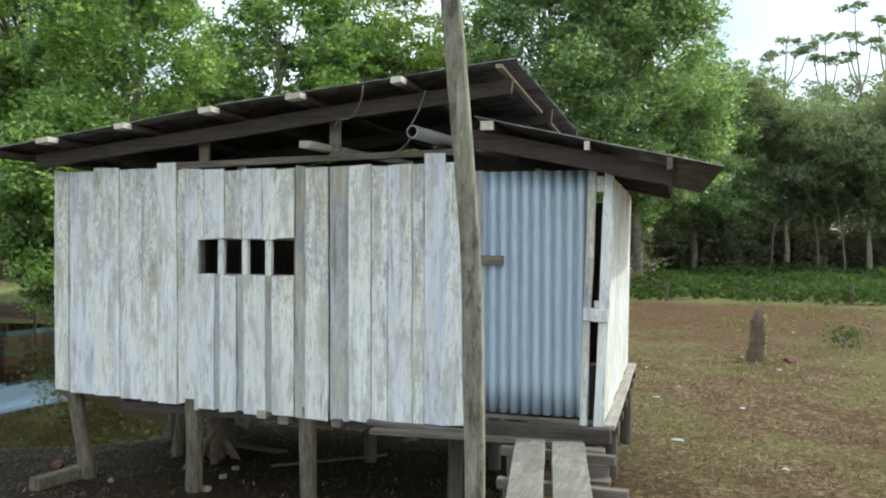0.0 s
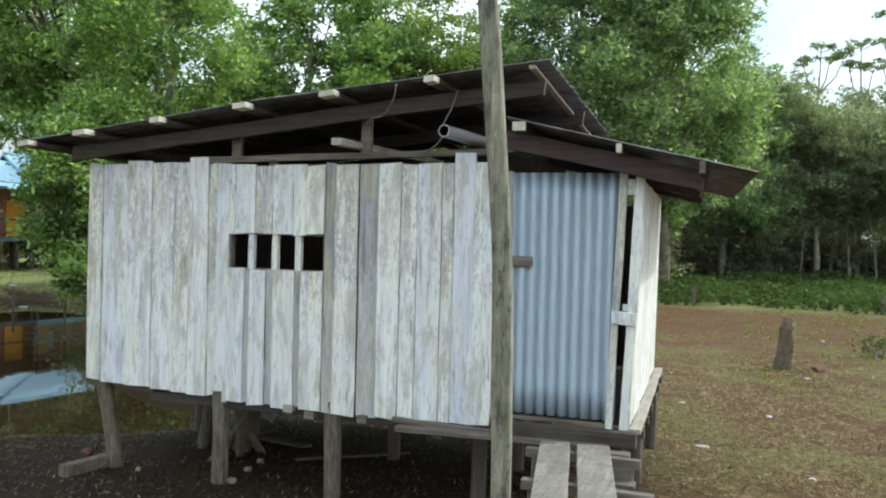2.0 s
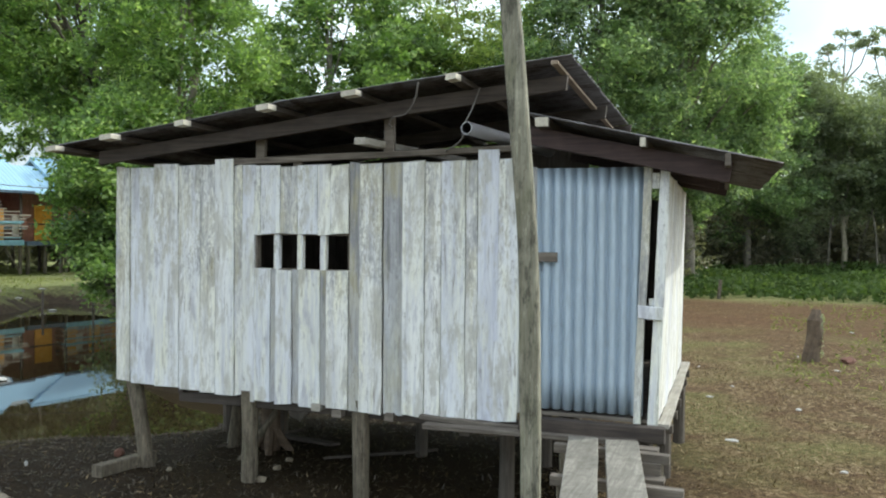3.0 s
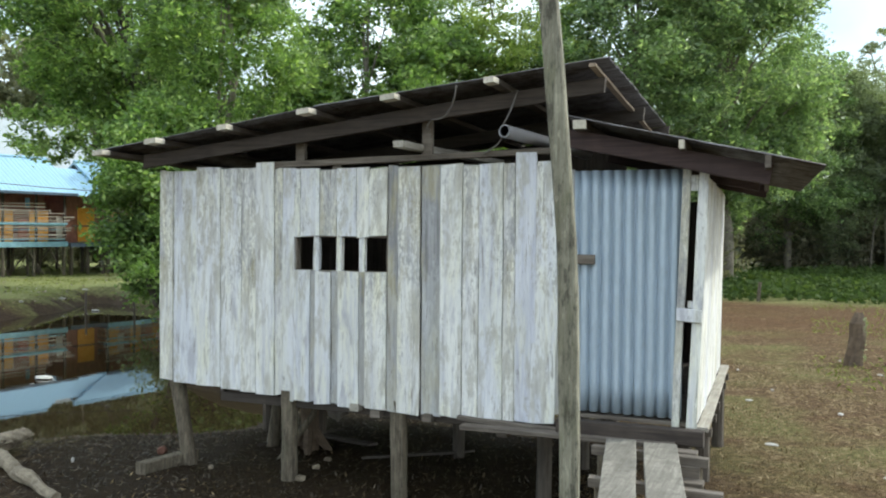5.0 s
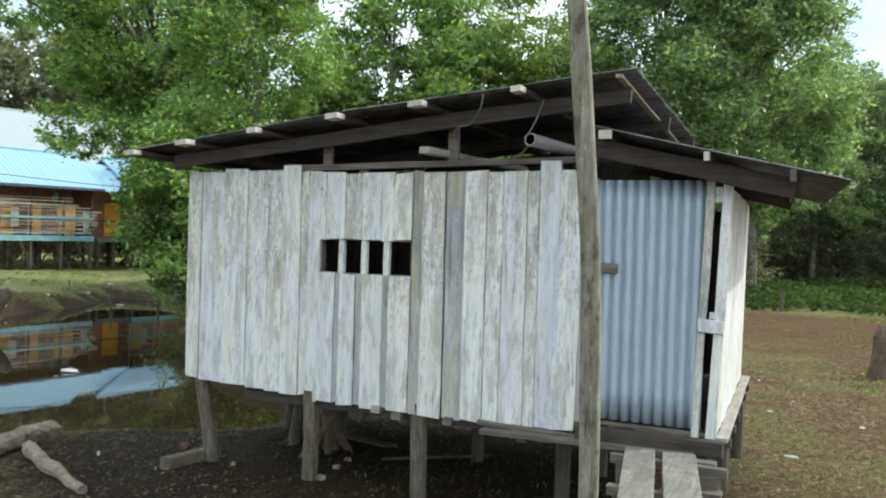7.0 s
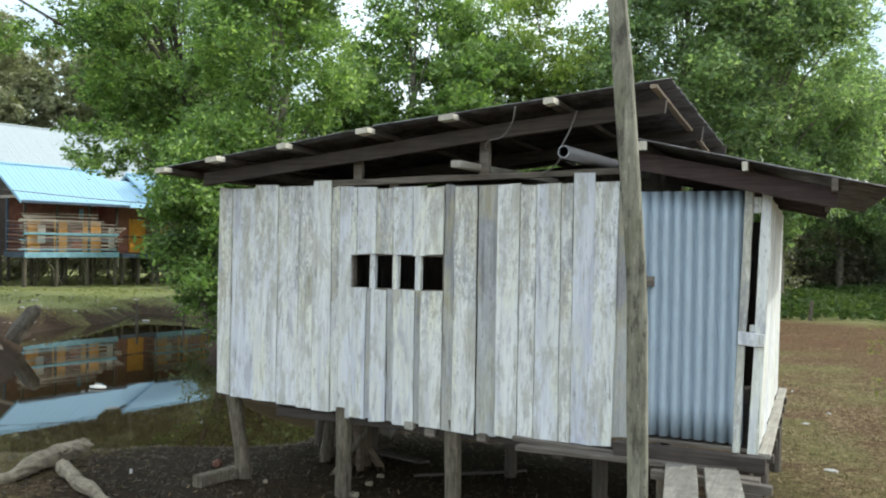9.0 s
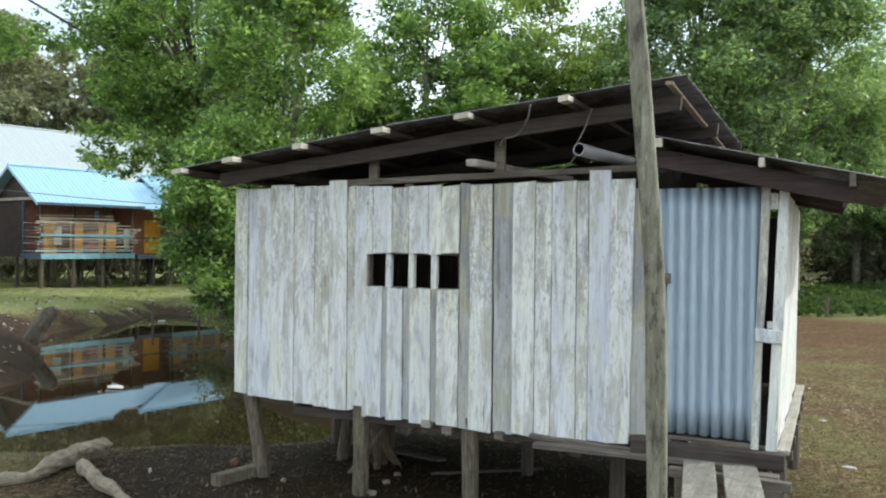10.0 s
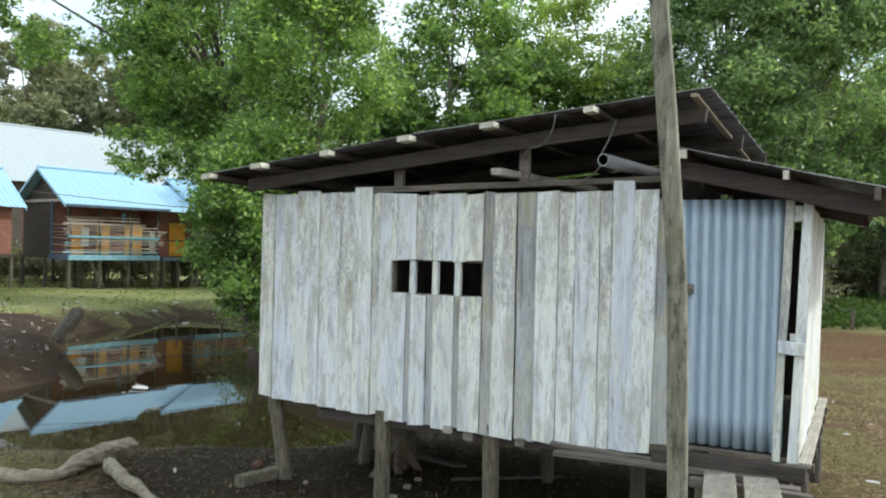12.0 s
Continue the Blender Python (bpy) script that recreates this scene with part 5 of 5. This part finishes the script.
def gable_house(pl, name, label, length, depth, floor, eave, ridge, m_roof, m_wall, porch=0.0, over=0.35):
    h = thing(name, pl.o, label, "house")
    wv = porch
    part("wall", join(pl.box(0.1, length - 0.1, wv, wv + 0.08, floor, eave), pl.box(0.1, length - 0.1, depth - 0.1, depth, floor, eave), pl.box(length - 0.18, length - 0.1, wv + 0.08, depth - 0.1, floor, eave)), m_wall, h)
    part("end_wall", pl.box(0.1, 0.18, wv + 0.08, depth - 0.1, floor, eave), M_DARKWALL if porch > 1 else m_wall, h)
    part("floor", pl.box(0, length, 0, depth, floor - 0.12, floor), M_DARKWALL, h)
    gv = [pl.p(0.12, 0.15, eave), pl.p(0.12, depth - 0.15, eave), pl.p(0.12, depth / 2, ridge - 0.12)]
    part("gable", ([*gv, *[g + pl.u * 0.05 for g in gv]], [(0, 1, 2), (5, 4, 3), (0, 3, 4, 1), (1, 4, 5, 2), (2, 5, 3, 0)]), M_DARKWALL, h)
    for s in (0, 1):
        v_e = -over if s == 0 else depth + over
        slope = (ridge - eave) / (depth / 2)
        z_e = eave - slope * over
        a, b = pl.p(-over, v_e, z_e), pl.p(-over, depth / 2, ridge)
        n = max(2, int((length + 2 * over) / 1.0))
        for k in range(n):
            w = (length + 2 * over) / n
            part("roof_sheet", corrugated(a + pl.u * (w * k) + Vector((0, 0, 0.006 * (k % 2))), b - a, pl.u, (0, 0, 1), (b - a).length, w + 0.05, 0.2, 0.012, 0.004, 0.02, 3), m_roof, h)
    part("ridge_cap", tube([pl.p(-over, depth / 2, ridge + 0.02), pl.p(length + over, depth / 2, ridge + 0.02)], [0.08, 0.08], 8), m_roof, h)
    for u_ in (-over, length + over):
        for v0, v1 in ((-over, depth / 2), (depth + over, depth / 2)):
            z0_ = eave - (ridge - eave) / (depth / 2) * over
            part("barge_board", stick(pl.p(u_, v0, z0_ - 0.06), pl.p(u_, v1, ridge - 0.06), (0, 0, 0.07), pl.u * 0.02), m_roof, h)
    nu = max(2, int(length / 1.3))
    for i in range(nu + 1):
        for v in (0.1, depth / 2, depth - 0.1):
            a = pl.p(0.1 + (length - 0.2) * i / nu, v, 0)
            # inner stilts take the dark wood, the shade under the house painted in
            part("stilt", tube([a - Vector((0, 0, 0.2)), a + Vector((0.03 * math.sin(i * 3 + v), 0, floor * 0.5)), a + Vector((0, 0, floor - 0.1))], [0.08, 0.075, 0.07], 7), M_GREY_Z if v < 1 else M_DARK_Z, h)
    return h


M_PORCHSIDE = wood_mat("slate_blue_paint_wood", (0.07, 0.10, 0.15), (0.14, 0.19, 0.26), "x")
M_CLOTH = [plain_mat("hanging_cloth", a, b, 5, 0.9, 0.2) for a, b in (((0.50, 0.47, 0.42), (0.66, 0.62, 0.56)), ((0.30, 0.08, 0.06), (0.42, 0.14, 0.10)), ((0.12, 0.20, 0.28), (0.20, 0.32, 0.42)))]
pA = Plan(-31.1, 18.6, 10.0)
pA.u, pA.v = Vector((0.174, 0.985, 0)), Vector((-0.985, 0.174, 0))
prnd = random.Random(23)


def porch_house(pl, label, length):
    """A blue-roofed house on stilts whose open porch is closed with many thin split-wood rails."""
    h = gable_house(pl, "stilt_house", label, length, 4.4, 1.45, 3.93, 5.38, M_BLUEROOF, M_REDWALL, 1.6)
    part("porch_fascia", pl.box(0.0, length, -0.06, 0.0, 1.28, 1.52), M_BLUEWOOD, h, "pale blue porch edge")
    part("porch_side", pl.box(-0.06, 0.0, 0.0, 1.6, 1.28, 1.52), M_PORCHSIDE, h, "slate blue porch side")
    part("eave_board", stick(pl.p(-0.3, -0.36, 3.66), pl.p(length + 0.3, -0.36, 3.66), (0, 0, 0.06), pl.v * 0.02), M_PORCHSIDE, h)
    for i in range(19):
        z = 1.60 + 0.088 * i
        thick = 0.011 + 0.012 * prnd.random()
        a = pl.p(-0.25 * prnd.random(), 0.02 + 0.03 * (i % 2), z + prnd.uniform(-0.03, 0.03))
        b = pl.p(length * (1.0 if i < 14 else 0.75) + prnd.uniform(-0.15, 0.4), 0.02 + 0.03 * (i % 2), z + prnd.uniform(-0.05, 0.05))
        part("porch_slat", stick(a, b, (0, 0, thick), pl.v * 0.012, 0.003, 4, 0.012), M_BLUEWOOD if i in (0, 5, 8) else M_SLAT, h)
    for i in range(9):
        z = 1.62 + 0.15 * i
        part("porch_slat", stick(pl.p(0.02, 0.05, z), pl.p(0.02, 1.55, z + prnd.uniform(-0.05, 0.05)), (0, 0, 0.014), pl.u * 0.012, 0.003, 3, 0.01), M_PORCHSIDE if i % 2 else M_SLAT, h)
    part("porch_rail", pl.box(0.0, length, -0.03, 0.01, 2.28, 2.36), M_BLUEWOOD, h, "pale blue porch rail")
    for u in (0.06, length * 0.34, length * 0.68, length - 0.06):
        part("porch_post", pl.box(u - 0.05, u + 0.05, 0.06, 0.16, 1.45, 3.9), M_DARKWALL, h)
    part("porch_post", pl.box(0.0, 0.1, 1.5, 1.6, 1.45, 3.9), M_PORCHSIDE, h)
    part("tie_beam", pl.box(0.0, 0.1, 0.16, 4.2, 3.85, 3.97), M_SLAT, h)
    for u0, u1 in ((0.35, 0.9), (1.55, 2.15), (2.9, 3.8)):
        part("shutter", pl.box(u0, u1, 0.36, 0.40, 1.5, 2.9), M_ORANGE, h, "bright orange shutter")
    for k, (u, w, z0, z1) in enumerate(((0.7, 0.35, 1.9, 2.7), (2.3, 0.4, 1.6, 2.5), (2.62, 0.2, 3.0, 3.45), (4.1, 0.3, 1.7, 2.6))):
        part("cloth", pl.box(u, u + w, 0.20, 0.23, z0, z1), M_CLOTH[k % 3], h, "cloth hung on the porch")
    for u in (1.0, 2.6, 3.6):
        part("brace", tube([pl.p(u, 0.1, 1.3), pl.p(u + 0.8, 0.1, 0.05)], [0.04, 0.04], 6), M_GREY_Z, h)
        part("brace", tube([pl.p(u + 0.9, 1.3, 1.2), pl.p(u - 0.1, 1.2, 0.1)], [0.04, 0.04], 6), M_GREY_Z, h)
    for i in range(6):
        u = 0.5 + length * 0.15 * i
        part("stilt", tube([pl.p(u, 1.0 + 0.3 * (i % 2), -0.2), pl.p(u + 0.05, 1.1, 0.7), pl.p(u, 1.0, 1.33)], [0.06, 0.055, 0.05], 7), M_GREY_Z, h)
    return h


porch_house(pA, "stilt house with pale blue roof and slatted porch", 4.5)
pD = Plan(0, 0, 0)
pD.o, pD.u, pD.v = pA.p(6.7, 0.1, 0), pA.u, pA.v
porch_house(pD, "second stilt house with pale blue roof behind the tree", 4.6)
# a low wing with an orange door between the two
pW = Plan(0, 0, 0)
pW.o, pW.u, pW.v = pA.p(4.85, 0.7, 0), pA.u, pA.v
hW = thing("house_wing", pW.o, "low red-brown wing with orange door on stilts", "house")
part("wall", pW.box(0, 1.72, 0.0, 2.5, 1.45, 3.75), M_REDWALL, hW)
part("door", pW.box(0.62, 1.5, -0.06, -0.01, 1.5, 3.1), M_ORANGE, hW, "orange painted door")
part("rail", pW.box(0, 1.72, -0.55, -0.5, 2.2, 2.27), M_DARKWALL, hW)
part("floor", pW.box(-0.1, 1.8, -0.6, 2.5, 1.26, 1.445), M_PORCHSIDE, hW)
wa, wb = pW.p(-0.1, -0.95, 3.62), pW.p(-0.1, 1.3, 5.0)
part("roof", corrugated(wa, wb - wa, pW.u, (0, 0, 1), (wb - wa).length, 1.9, 0.2, 0.012, 0.004, 0.02, 3), M_BLUEROOF, hW, "pale blue tin roof")
for u in (0.05, 0.9, 1.7):
    part("stilt", tube([pW.p(u, -0.4, -0.2), pW.p(u + 0.03, -0.4, 0.7), pW.p(u, -0.4, 1.3)], [0.08, 0.075, 0.07], 7), M_GREY_Z, hW)
    part("brace", tube([pW.p(u, -0.2, 1.2), pW.p(u + 0.5, 0.5, 0.05)], [0.035, 0.035], 6), M_GREY_Z, hW)

pB = Plan(0, 0, 0)
pB.o, pB.u, pB.v = Vector((0.8, -6.15, 0)) + (pA.p(-10.6, 9.6, 0) - Vector((0.8, -6.15, 0))) * 1.2, pA.u, pA.v
gable_house(pB, "long_house", "long house with white tin roof behind the porch house", 30.0, 10.2, 1.5, 6.05, 9.9, M_WHITEROOF, M_DARKWALL, 0.1, 0.4)
pC = Plan(0, 0, 0)
pC.o, pC.u, pC.v = pA.p(-6.6, 0.6, 0), pA.u, pA.v
gable_house(pC, "small_stilt_house", "small stilt house with blue roof and red-brown wall", 4.6, 4.0, 1.5, 3.7, 5.2, M_BLUEROOF, M_REDWALL, 0.1, 0.3)
cable("thin black overhead cable near the far houses", [(-29.5, 15.5, 4.05), (-24.0, 17.5, 3.55), (-18.0, 19.0, 3.25), (-12.0, 20.5, 3.1)], 0.015)
